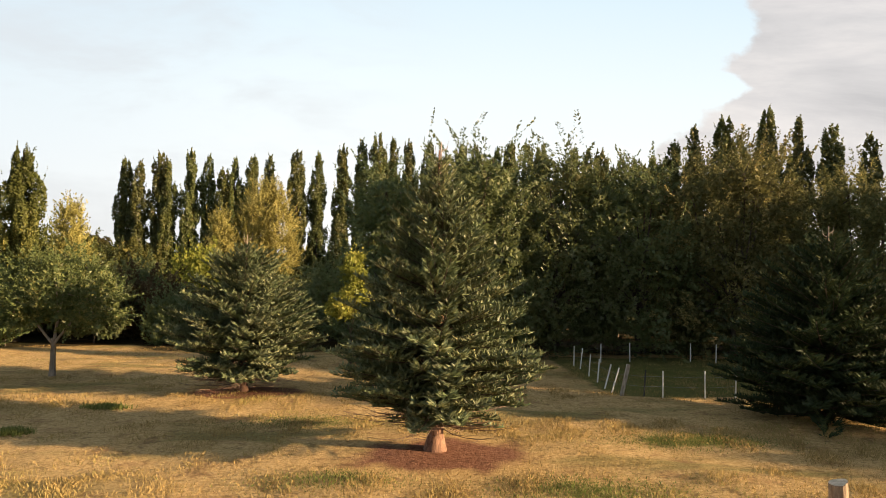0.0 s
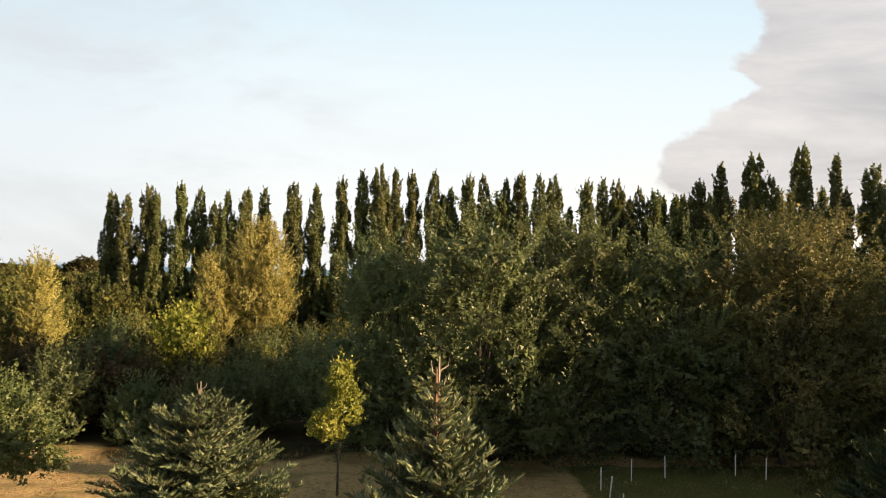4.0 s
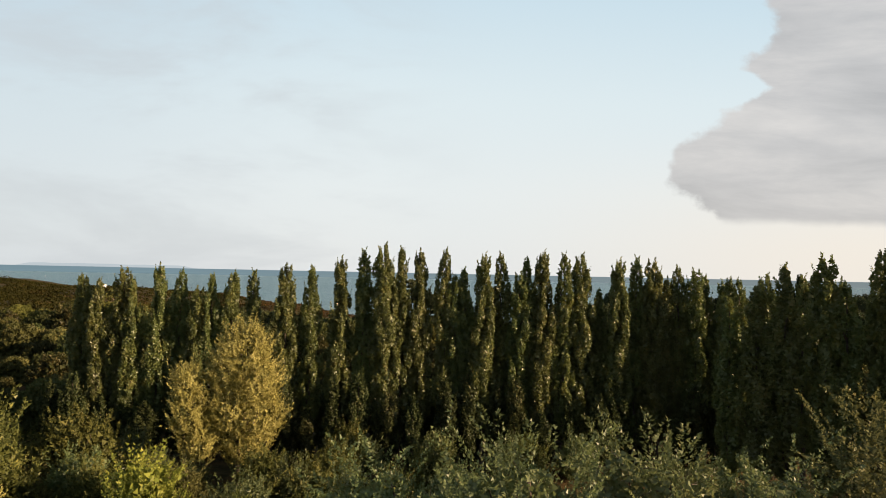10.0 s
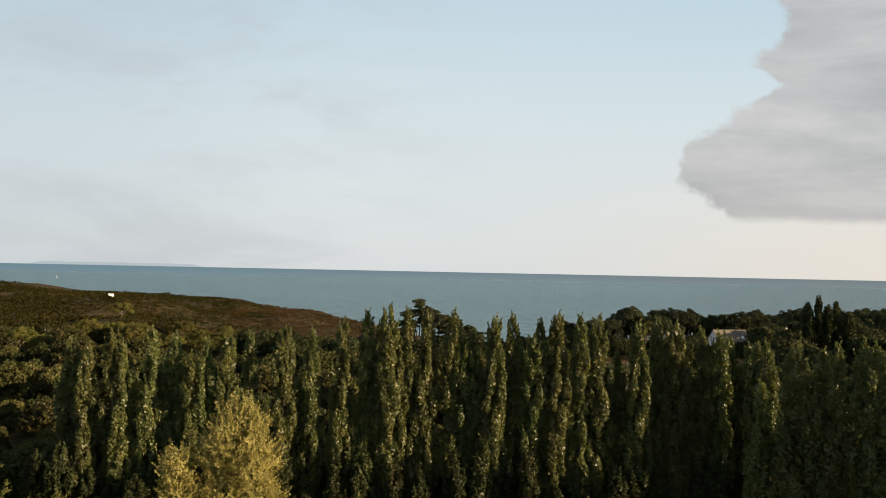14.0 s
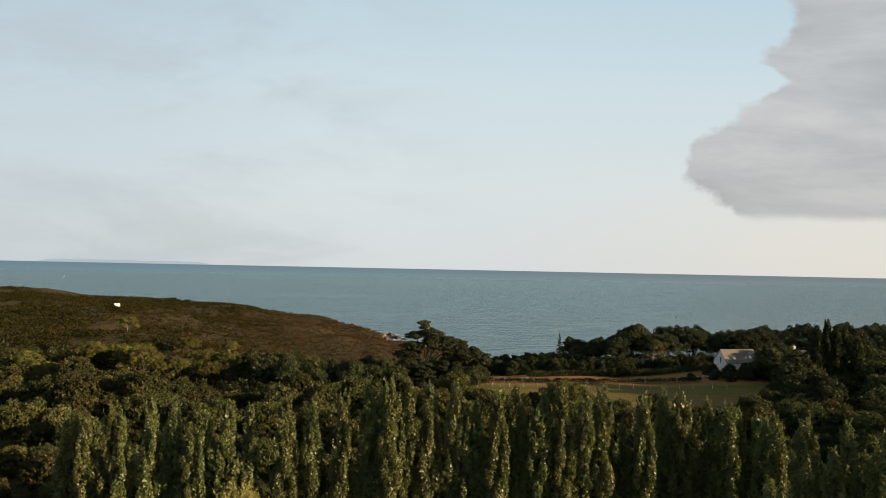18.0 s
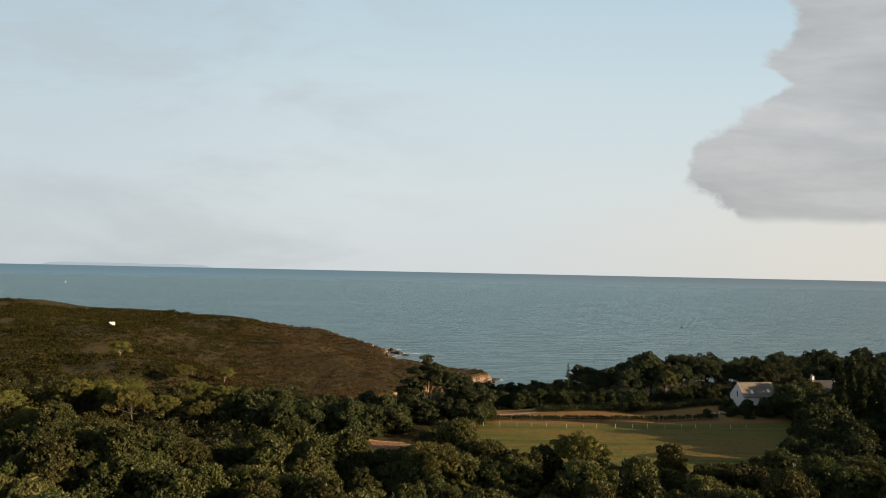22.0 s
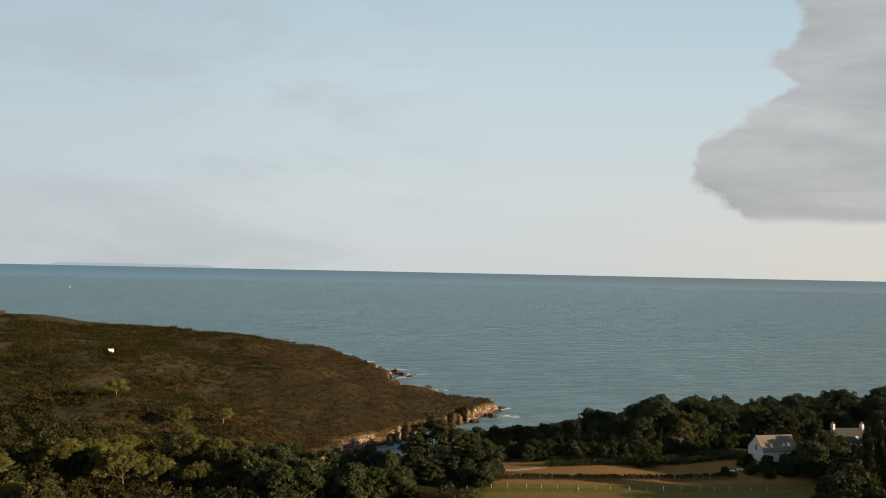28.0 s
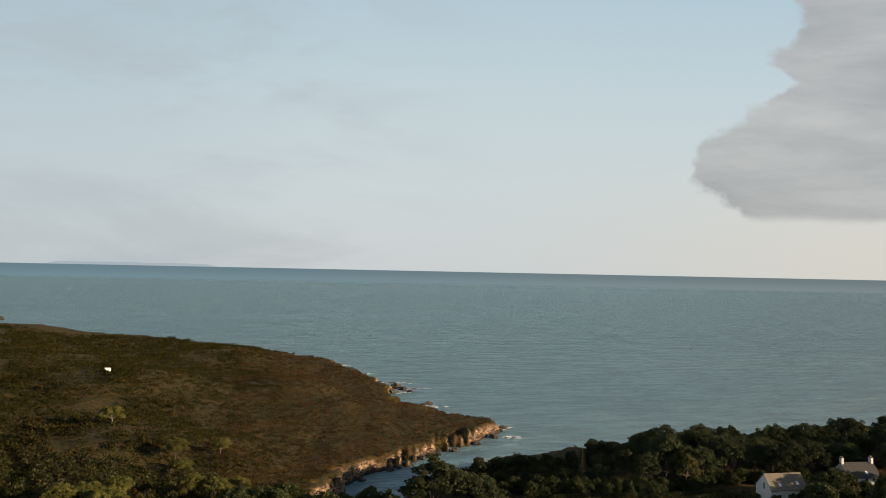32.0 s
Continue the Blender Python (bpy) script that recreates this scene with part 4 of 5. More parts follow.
beeches = [hornbeam(51, 13.6, 4.8, 40), hornbeam(52, 13.2, 4.5, 40)]
oak = hornbeam(53, 13.2, 4.7, 40, OAK_SHADE)
for x, y, s, turn in ((20.6, 41.4, 1.02, 320), (27.0, 38.0, 0.88, 60), (25.0, 48.0, 1.1, 130)):
    stand("oak_tree", oak, "tall dark olive-brown oak at the edge of the wood", "tree", "oaks beside the paddock", on(x, y, turn, s))
for k, (x, y, s, turn) in enumerate([(4.4, 42.0, 1.0, 20), (10.0, 43.6, 1.03, 150), (-0.6, 45.0, 0.9, 80), (15.2, 43.2, 0.96, 250)]):
    stand("hornbeam_tree", beeches[k % 2], "tall dense dark green hornbeam with upright leafy shoots", "tree", "hornbeams behind the paddock", on(x, y, turn, s))


def poplar(seed, height, width, cover=1.15, mat=POPLAR, boughs=18, leaf=0.25, foot=0.1):
    """A column of steep leafy tufts round a straight stem."""
    r = np.random.default_rng(seed)
    limbs = [(np.array([[0, 0, -0.4], [0, 0, 1.0], [0.05, 0, height * 0.5], [0, 0, height * 0.96]]), np.array([0.30, 0.22, 0.12, 0.02]))]
    tufts = []
    n = int(height * 4.6)
    for k in range(n):
        t = (k + r.uniform(0, 1)) / n
        prof = width * min((t + 0.15) / 0.35, 1.0) * (0.3 + 0.7 * min((1 - t) / 0.3, 1.0) ** 0.7)
        a, d = k * 2.4 + r.uniform(-0.6, 0.6), prof * r.uniform(0.2, 0.85)
        z = height * (foot + (0.965 - foot) * t)
        s = max(prof * r.uniform(0.18, 0.34), 0.14)
        tufts.append((d * math.cos(a), d * math.sin(a), z, s, s, s * r.uniform(2.2, 3.9)))
        if k < n * 0.85 and k % max(n // max(boughs, 1), 1) == 0 and boughs:
            limbs.append((np.array([[0, 0, z - 1.2], [0.6 * d * math.cos(a), 0.6 * d * math.sin(a), z - 0.5], [d * math.cos(a), d * math.sin(a), z + s]]), np.array([0.06, 0.045, 0.015])))
    tv, tq = tubes(limbs, 5)
    tufts = np.array(tufts)
    tips = tufts[tufts[:, 2] > height * 0.35]
    tip_way = np.column_stack([tips[:, :2] * 0.25, np.ones(len(tips))]) + r.normal(size=(len(tips), 3)) * 0.1
    crown = joined(leafy(tufts, cover, leaf, r, -0.9, 0.66, 0.5, 0.6, 0.6, 0.35, 0.22), shoots(tips[:, :3] + [0, 0, 0.6] * tips[:, 5:6], tip_way, tips[:, 5] * 1.0, 11, leaf, r, 0.1, 0.6, 0.66),
                   leafy(tufts * [1, 1, 1, 0.75, 0.75, 0.8], 0.7, leaf * 2.2, r, -1.0, 0.7, 0.6, 0.7, 0.4))
    return mesh_np("poplar_trunk", tv, tq, [BARK], True), mesh_np("poplar_crown", *crown, [mat])


columns = [poplar(s, 20.0, w) for s, w in ((61, 1.3), (62, 1.05), (63, 1.4), (64, 1.15))]
ROW = [(-36.5, 19.0), (-34.2, 18.6), (-31.8, 19.8), (-30.6, 18.6), (-27.9, 20.2), (-25.8, 19.8), (-23.5, 17.8), (-22.2, 19.3), (-19.9, 19.6), (-17.8, 19.9), (-14.1, 20.5), (-11.5, 20.4), (-8.2, 21.4),
       (-5.7, 22.5), (-3.5, 23.1), (-1.6, 22.7), (0.6, 22.4), (3.3, 22.7), (4.5, 19.7), (5.5, 20.5), (7.6, 22.1), (9.6, 22.4), (11.6, 20.1), (12.4, 21.8), (14.1, 22.5), (16.6, 22.5), (18.5, 22.4),
       (20.8, 18.4), (22.6, 21.8), (24.9, 22.3), (26.4, 21.9), (27.4, 20.6), (28.4, 19.8), (29.7, 21.3), (31.6, 20.9), (33.0, 20.2), (34.6, 19.6), (36.4, 20.0)]
r = np.random.default_rng(66)
for k, (x, top) in enumerate(ROW):
    y = 91 + r.uniform(-0.8, 0.8)
    z = at_ground(x, y)
    s = (top - z) / 20.0
    m = pose(x, y, z, 0, 0, r.uniform(0, 360)) @ Matrix.Diagonal((s ** 0.5 * 1.14, s ** 0.5 * 1.14, s, 1))
    stand("poplar_tree", columns[k % 4], "tall narrow green poplar in a long row", "tree", "row of poplars", m)
for k, (x, y, top) in enumerate([(27.6, 74, 18.2), (29.0, 72, 19.5), (31.2, 71.5, 21.2), (33.8, 70, 22.0), (35.2, 69.5, 19.8), (37.6, 68.5, 22.7), (40.4, 67.5, 21.6), (43, 66, 20.5), (46, 64.5, 19.5), (49, 63, 20.0), (34, 88, 20), (37, 86, 20.5), (40.5, 85, 20.5), (44, 84, 20), (48, 82, 20.5)]):
    z = at_ground(x, y)
    s = (top - z) / 20.0
    stand("poplar_tree", columns[(k * 3 + 1) % 4], "broad green poplar at the edge of the wood", "tree", "poplars beside the wood", pose(x, y, z, 0, 0, k * 77) @ Matrix.Diagonal((1.25, 1.25, s, 1)))
# lower growth under the row, its dark leaf colour standing in for shade
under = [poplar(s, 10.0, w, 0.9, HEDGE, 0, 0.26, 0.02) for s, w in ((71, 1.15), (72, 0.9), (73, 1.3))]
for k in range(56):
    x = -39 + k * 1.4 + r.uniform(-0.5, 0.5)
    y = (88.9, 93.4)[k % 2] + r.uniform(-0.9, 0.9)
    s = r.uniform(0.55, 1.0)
    stand("poplar_sapling", under[k % 3], "low leafy poplar filling the row, darkened to stand in for shade", "tree", "low poplars in the row", on(x, y, r.uniform(0, 360)) @ Matrix.Diagonal((1.1, 1.1, s, 1)))

# the golden tree, its smaller neighbour and the shrubs on the meadow's far edge
r = np.random.default_rng(81)
gold = broadleaf("golden", r, 16.0, [(0, 0, 12.4, 2.3, 2.2, 3.0), (1.5, 0.2, 10.2, 2.2, 2.2, 3.2), (-1.2, 0.3, 10.8, 2.0, 2.0, 2.6), (1.8, 0, 6.8, 2.3, 2.2, 3.0), (-0.8, 0, 7.2, 2.2, 2.2, 2.8), (0.6, 0, 4.2, 2.0, 2.0, 2.2), (0.4, 0.2, 14.2, 1.3, 1.2, 1.6), (1.7, 0.4, 13.2, 1.1, 1.1, 2.0)], GOLD, BARK, 700, 18, 0.16, 1.1, 0.9, 0.2, -0.8, fan=5, plume=(620, 1.25, 38, 0.2, 1.1))
stand("golden_tree", gold, "tall rounded tree with golden autumn leaves", "tree", "", on(-15.9, 79.0, 0, 0.99))
r = np.random.default_rng(82)
gold_low = broadleaf("golden_low", r, 12.0, [(0, 0, 9.8, 1.4, 1.3, 1.9), (0.2, 0, 7.0, 1.7, 1.6, 2.4), (1.2, 0, 4.6, 1.7, 1.6, 2.2)], GOLD, BARK, 300, 18, 0.16, 1.1, 0.9, 0.14, -0.8, fan=5, plume=(260, 1.15, 38, 0.2, 1.1))
stand("golden_tree", gold_low, "smaller golden-leaved tree beside the tall one", "tree", "", on(-20.3, 77.6, 0, 1.0))
stand("golden_tree", gold_low, "pale golden tree above the hedge", "tree", "", on(-28.4, 60.0, 90, 0.9))


def shrub(seed, mat, height, width, count=110, leaves=16, size=0.15, length=1.2, up=1.2):
    q = np.random.default_rng(seed)
    return broadleaf("shrub", q, height, heap(q, 6, width * 0.7, 0.6, height, width * 0.5, 0.9), mat, BARK, count, leaves, size, length, up, 0.06, -0.7, 0.2, 0.6, 1, fan=5, twigs=1, sides=4, plume=(130, 1.25, 32, 0.22, 1.1))


SHRUBS = {"yellow": [shrub(91, YELLOW, 4.6, 2.2)], "sage": [shrub(92, SAGE, 4.0, 2.4), shrub(93, SAGE, 3.4, 2.0)], "olive": [shrub(94, OLIVE, 5.0, 2.8), shrub(95, OLIVE, 4.2, 2.4)],
          "rust": [shrub(96, RUST, 3.6, 2.4)], "green": [shrub(97, ELM, 4.6, 2.8), shrub(98, ELM, 3.6, 2.4)], "hedge": [shrub(99, HEDGE, 3.2, 2.2)]}
LABELS = {"yellow": "bright yellow-green leafy shrub", "sage": "pale sage-green shrub with upright twigs", "olive": "olive-green rounded tree in the hedge",
          "rust": "rusty brown half-dead bush", "green": "dark green dense bush", "hedge": "dark green hedge bush"}
PLACES = [("yellow", -18.4, 64.0, 1.45), ("yellow", -3.0, 36.2, 0.0),
          ("sage", -19.5, 56.0, 1.05), ("sage", -22.0, 57.5, 1.0), ("sage", -13.0, 60.5, 1.0), ("sage", -10.5, 62.0, 0.9), ("olive", -31.0, 66.0, 1.6), ("olive", -36.0, 72.0, 1.9), ("olive", -42.0, 78.0, 2.0),
          ("olive", -38, 62, 1.7), ("olive", -46, 70, 2.0), ("olive", -52, 84, 2.2), ("olive", -29, 76, 1.5), ("olive", -24, 69, 1.1), ("green", -20, 46, 1.0), ("green", -15.5, 46.5, 0.9), ("green", -11.5, 46, 0.8),
          ("green", -8.5, 47.5, 0.95), ("green", -5.0, 48.5, 1.0), ("green", -24.5, 44, 1.1), ("green", -28.5, 42.5, 1.3), ("rust", -18.0, 49.5, 1.2), ("rust", -22.5, 50.5, 1.2), ("rust", -14.2, 50.5, 1.0), ("rust", -26, 52, 1.3),
          ("green", -11, 53.5, 1.0), ("green", -6.5, 56, 1.1), ("green", -3, 60, 1.1), ("olive", -7.5, 66, 0.8), ("olive", -2, 69, 0.8), ("green", -27, 48, 1.1), ("sage", -27.5, 58, 1.1), ("olive", -34, 52, 1.5), ("olive", -40, 50, 1.9), ("olive", -33.5, 44.5, 1.6),
          ("green", 1, 54, 1.1), ("green", 6, 56, 1.2), ("green", 12, 58, 1.2), ("green", 18, 56, 1.2), ("olive", 24, 60, 1.2), ("green", 4, 66, 1.0), ("green", 10, 70, 1.0), ("green", -10, 74, 0.9), ("olive", -6, 80, 0.8), ("green", 22, 68, 1.2)]
q = np.random.default_rng(105)
for k in range(74):
    x, y = q.uniform(-44, 18), q.uniform(52, 87)
    if math.hypot(x + 16, y - 79) > 3 and x > -0.62 * y:
        PLACES.append((("green", "olive", "sage", "green", "sage")[k % 5], x, y, q.uniform(0.75, 1.15)))
r = np.random.default_rng(101)
for k, (kind, x, y, s) in enumerate(PLACES):
    if s:
        v = SHRUBS[kind]
        stand(kind + "_shrub" if kind not in ("rust", "hedge") else ("brown_bush" if kind == "rust" else "hedge_bush"), v[k % len(v)], LABELS[kind], "shrub", "shrubs behind the meadow", on(x, y, r.uniform(0, 360), s))
q = np.random.default_rng(103)
young = broadleaf("young_tree", q, 6.2, [(0, 0, 5.2, 0.45, 0.45, 1.0), (0.25, 0, 4.0, 0.7, 0.6, 1.0), (-0.5, 0, 3.0, 0.7, 0.6, 0.8)], YELLOW, BARK, 90, 14, 0.16, 0.8, 0.9, 0.06, -0.8, clump=(36, 0.3, 1.0, 0.8, 0.14))
stand("young_tree", young, "young yellow-green tree behind the firs", "tree", "", on(-2.6, 36.0))
tall_left = poplar(104, 12.9, 1.45, 1.2, OLIVE, 18, 0.2)
stand("hedge_tree", tall_left, "tall pointed green tree at the end of the hedge", "tree", "", on(-25.2, 46.5))
stand("hedge_tree", tall_left, "tall pointed green tree deeper in the hedge", "tree", "", on(-33.5, 56.0, 100, 0.95))


# ---- scrub wood and pines beyond the poplars ----
def scrub(seed, mat, height, width, count=40, leaves=7, size=0.34):
    q = np.random.default_rng(seed)
    return broadleaf("scrub", q, height, heap(q, 8, width * 0.75, height * 0.12, height, width * 0.45, 0.9), mat, BARK, count, leaves, size, 1.35, 0.7, 0.12, -0.6, 0.2, 0.7, 1, 0.75, fan=1, twigs=0, sides=4, loose=0.22, fill=0.3, clump=(120, 0.62, 0.8, 0.85, 0.38))


def pine(seed, mat, height, width, bare, bark, count=85, size=0.34, lean=0.1):
    """A maritime pine: bare forked stem and flat cushions of needles."""
    q = np.random.default_rng(seed)
    cush = []
    for k in range(13):
        a, d = k * 2.4, width * math.sqrt((k + 0.3) / 13)
        s = width * q.uniform(0.36, 0.52)
        cush.append((d * math.cos(a) + lean * height, d * math.sin(a), height - s * 0.4 - (height - bare) * 0.75 * (k / 13) ** 1.4 * q.uniform(0.5, 1.1), s, s, s * 0.8))
    limbs = [(np.array([[0, 0, -0.5], [lean * bare * 0.3, 0, bare * 0.5], [lean * bare, 0.1, bare]]), np.array([0.34, 0.24, 0.2]))]
    for c in cush:
        limbs.append(limb((lean * bare, 0.1, bare), (c[0], c[1], c[2]), 0.085, 0.02, q, 5, 0.15))
    tv, tq = tubes(limbs, 5)
    cush = np.array(cush)
    tops = clusters(cush, count, width * 0.15, q, 0.75, -0.3, 0.75)
    root, out = blob_roots(cush, count, q, 0.1)
    way = unit(out * 0.5 + [0, 0, 0.9] + q.normal(size=out.shape) * 0.3)
    v, f = joined(leafy(tops, 0.9, size, q, -0.5, 0.42, 0.45, 0.7), shoots(root, way, q.uniform(0.5, 0.9, len(root)), 6, size * 0.8, q, 0.2, 0.7, 0.4),
                  leafy(cush * [1, 1, 1, 0.75, 0.75, 0.7], 0.7, size * 2.0, q, -1.0, 0.6, 0.5, 0.1, 0.5))
    return mesh_np("pine_trunk", tv, tq, [bark], True), mesh_np("pine_crown", v, f, [mat])


OAKS = [scrub(111, SCRUB, 7.0, 4.6), scrub(112, SCRUB, 6.0, 4.0), scrub(113, OAK_OLIVE, 6.4, 4.0), scrub(114, SCRUB, 5.2, 4.4)]
PINES = [pine(121, PINE, 9.0, 4.6, 3.0, BARK), pine(122, PINE, 8.0, 4.6, 2.6, BARK_PALE), pine(123, PINE, 9.5, 4.8, 3.4, BARK)]
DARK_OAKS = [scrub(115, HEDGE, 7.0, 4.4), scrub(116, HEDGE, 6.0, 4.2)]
DARK_PINES = [pine(124, PINE_DARK, 14.0, 5.4, 2.4, BARK, 85, 0.46, 0.04), pine(125, PINE_DARK, 12.5, 5.0, 2.0, BARK, 85, 0.46, 0.03)]
r = np.random.default_rng(131)


def in_glade(x, y):
    return math.hypot((x + 14) / 25, (y - 206) / 17) < 1 or (8 < x < 122 and 170 < y < 266)


spots = []
for _ in range(9000):
    y = 98 + 190 * r.random() ** 1.1
    x = r.uniform(-165, 20 if y > 176 else 112)
    if in_glade(x, y) or x < -0.66 * y - 8 or x > 0.62 * y:
        continue
    if x > -34 and y > 226 or x > -75 and y > 258:
        continue
    gap = 5.9 - (0.5 if x > -10 and y > 130 else 0)
    if all((x - a) ** 2 + (y - b) ** 2 > gap * gap for a, b in spots):
        spots.append((x, y))
spots.sort(key=lambda s: s[1])
far_spots = spots[290:]
for k, (x, y) in enumerate(spots[:290]):
    far = max(0.0, (y - 185) / 100)
    s = r.uniform(0.62, 1.35) * (1 - 0.35 * min(far, 1.0)) * (0.85 if y < 135 else 1.12 if y < 180 else 1)
    kind = OAKS[int(r.integers(0, 4))]
    stand("scrub_oak", kind, "low rounded olive-green scrub oak", "tree", "scrub wood on the heath", on(x, y, r.uniform(0, 360), s, 0.3))


def far_scrub():
    """The further scrub, too many and too far to count: heaps of leaves."""
    r = np.random.default_rng(133)
    V, Q, base = [], [], 0
    for x, y in far_spots:
        s = r.uniform(1.1, 1.6) if y < 190 else r.uniform(0.6, 1.05)
        blobs = np.array(heap(r, 6, 2.4, 0.8, 4.5, 1.7, 0.85)) * s
        root, out = blob_roots(blobs, 330 if y < 190 else 190, r, -0.5, 0.7)
        v, q = blades(root + [x, y, at_ground(x, y) - 0.3], unit(out + [0, 0, 0.4] + r.normal(size=out.shape) * 0.6), r.uniform(0.5, 1.1, len(root)), 0.65, r)
        V.append(v)
        Q.append(q + base)
        base += len(v)
    thing("far_scrub", mesh_np("far_scrub", np.concatenate(V), np.concatenate(Q), [SCRUB]), "olive-green scrub bushes spread over the heath", "scrub", kind="stuff")


far_scrub()
for k, (x, y, s, lean) in enumerate([(-103, 228, 0.85, 0), (-97, 234, 0.8, 120), (-88, 227, 0.95, 200), (-83, 221, 1.05, 150), (-77, 228, 0.85, 60), (-92, 241, 0.75, 100), (-77, 256, 0.85, 40), (-68, 254, 0.85, 90), (-64, 262, 0.8, 180), (-59, 249, 0.7, 260),
                                    (-87, 317, 0.7, 10), (-99, 301, 0.9, 60), (-92, 290, 0.7, 130), (-138, 333, 0.85, 300), (-66, 226, 0.75, 20), (-24, 183, 0.8, 20), (-96, 196, 0.85, 240), (1, 167.5, 1.0, 100), (31, 176.5, 1.1, 40), (-116, 218, 0.8, 30)]):
    stand("pine_tree", PINES[k % 3], "wind-bent pine with pale trunk and yellow-green cushions of needles", "tree", "pines on the heath", on(x, y, lean, s))


def heath_cover():
    """Low heather and gorse mounds all over the headland, too many to count."""
    r = np.random.default_rng(141)
    n = 90000
    y = 190 + 530 * r.random(n) ** 1.25
    x = -0.72 * y + r.random(n) * (0.72 * y + 40)
    p = np.stack([x, y], 1)
    sd = coast_distance(p)
    keep = (sd > 4) & ~((x > -60) & (y < 285)) & (r.random(n) < 0.55 + 0.45 * wavy(p, 45, 3) + smooth01(x + 0.25 * y, -40, 30))
    p = p[keep][:26000]
    z = land_height(p)
    s = r.uniform(0.5, 1.6, len(p)) ** 1.3 * (1 - 0.5 * smooth01(p[:, 0] + 0.25 * p[:, 1], -90, 60)) * (1 + 0.4 * smooth01(p[:, 1], 400, 700))
    m = 20
    d = unit(r.normal(size=(len(p), m, 3)) * [1, 1, 0.6] + [0, 0, 0.5])
    root = np.column_stack([p, z])[:, None] + d * s[:, None, None] * [1.1, 1.1, 0.9]
    v, f = blades(root.reshape(-1, 3), unit(0.3 * d + r.normal(size=d.shape) * 0.6).reshape(-1, 3), np.repeat(s * 0.64, m), np.repeat(s * 0.58, m), r, d.reshape(-1, 3), 0.2)
    red = np.repeat(smooth01(p[:, 0] + 0.25 * p[:, 1] + 25 * wavy(p, 60, 4), -35, 50) > r.random(len(p)), m)
    for name, mat, pick, label in (("heather", HEATH, red, "low rust-brown heather and bracken mounds"), ("gorse", GORSE, ~red, "dark olive gorse and broom mounds")):
        k = np.flatnonzero(pick)
        vv = v.reshape(-1, 3, 3)[k].reshape(-1, 3)
        thing(name, mesh_np(name, vv, np.arange(len(vv)).reshape(-1, 3), [mat]), label, "heath", kind="stuff")


heath_cover()


# ---- field, hedges and houses by the shore ----
r = np.random.default_rng(151)


def hedge_row(name, a, b, height, width, n, mat, label, gap=0.0):
    a, b = np.array(a, float), np.array(b, float)
    q = np.random.default_rng(int(abs(a[0] * 7 + b[1])))
    t = q.random(n)
    if gap:
        k = np.linalg.norm(b - a) / gap
        t = (np.floor(t * k) + 0.5 + q.normal(size=n) * 0.17) / k
    p = a + (b - a) * t[:, None] + q.normal(size=(n, 2)) * width * 0.35
    z = land_height(p) + height * q.random(n)
    way = q.normal(size=(n, 3)) + [0, 0, 0.5]
    v, f = blades(np.column_stack([p, z]), way, q.uniform(0.3, 0.6, n), q.uniform(0.25, 0.45, n), q)
    thing(name, mesh_np(name, v, f, [mat]), label, "hedge")


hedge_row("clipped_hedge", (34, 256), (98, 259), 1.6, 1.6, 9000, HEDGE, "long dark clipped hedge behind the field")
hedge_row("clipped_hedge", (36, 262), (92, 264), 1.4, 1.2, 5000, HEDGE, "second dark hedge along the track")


def vine_row(y0, x0, x1, n, height):
    """Separate small trained bushes in a line, one thing."""
    r = np.random.default_rng(int(y0))
    ob = thing("vine_row", None, "row of small dark trained vines across the field", "vine", "vine rows", at=pose(0, 0, 0))
    base = np.random.default_rng(5)
    w = unit(base.normal(size=(150, 3)))
    v, f = blades(w * [0.75, 0.5, 0.55] * base.uniform(0.2, 1.0, (150, 1)) + [0, 0, height * 0.75], w + [0, 0, 0.2], base.uniform(0.25, 0.5, 150), base.uniform(0.2, 0.35, 150), base)
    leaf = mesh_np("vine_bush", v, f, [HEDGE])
    tv, tq = tubes([(np.array([[0, 0, -0.2], [0.04, 0, height * 0.7]]), np.array([0.07, 0.05]))], 5)
    stem = mesh_np("vine_stem", tv, tq, [BARK])
    for k in range(n):
        x = x0 + (x1 - x0) * (k + r.uniform(-0.2, 0.2)) / (n - 1)
        y = y0 + r.uniform(-0.25, 0.25) + 0.02 * (x - x0)
        b = child("vine", leaf, ob)
        b.matrix_basis = on(x, y, r.uniform(0, 360), r.uniform(0.85, 1.15))
        c = child("stem", stem, b)


vine_row(240.5, 19, 88, 60, 1.3)


def stake_rows():
    bm = block((0.07, 0.07, 1.4), (0, 0, 0.55), 0.015)
    me = bpy.data.meshes.new("stake")
    bm.to_mesh(me)
    bm.free()
    me.materials.append(POST_WHITE)
    r = np.random.default_rng(6)
    for y0, x0, x1, n in ((231.5, 15, 92, 17),):
        for k in range(n):
            x, y = x0 + (x1 - x0) * k / (n - 1) + r.uniform(-0.6, 0.6), y0 + r.uniform(-0.4, 0.4)
            thing("stake", me, "thin pale wooden stake in the field", "stake", "stakes in the field", at=on(x, y, r.uniform(0, 90)))


stake_rows()


def track():
    """The sandy track at the head of the field."""
    t = np.linspace(0, 1, 30)
    mid = np.column_stack([17 + 24 * t, 252 + 7 * t * t])
    V, Q = [], []
    for i, p in enumerate(mid):
        for w in (-1.3, 1.3):
            V.append((p[0], p[1] + w, at_ground(p[0], p[1] + w) + 0.05))
    Q = [(2 * i, 2 * i + 2, 2 * i + 3, 2 * i + 1) for i in range(len(mid) - 1)]
    thing("track", mesh_np("track", V, Q, [PATH]), "pale sandy track along the hedge", "path", kind="structure")


track()


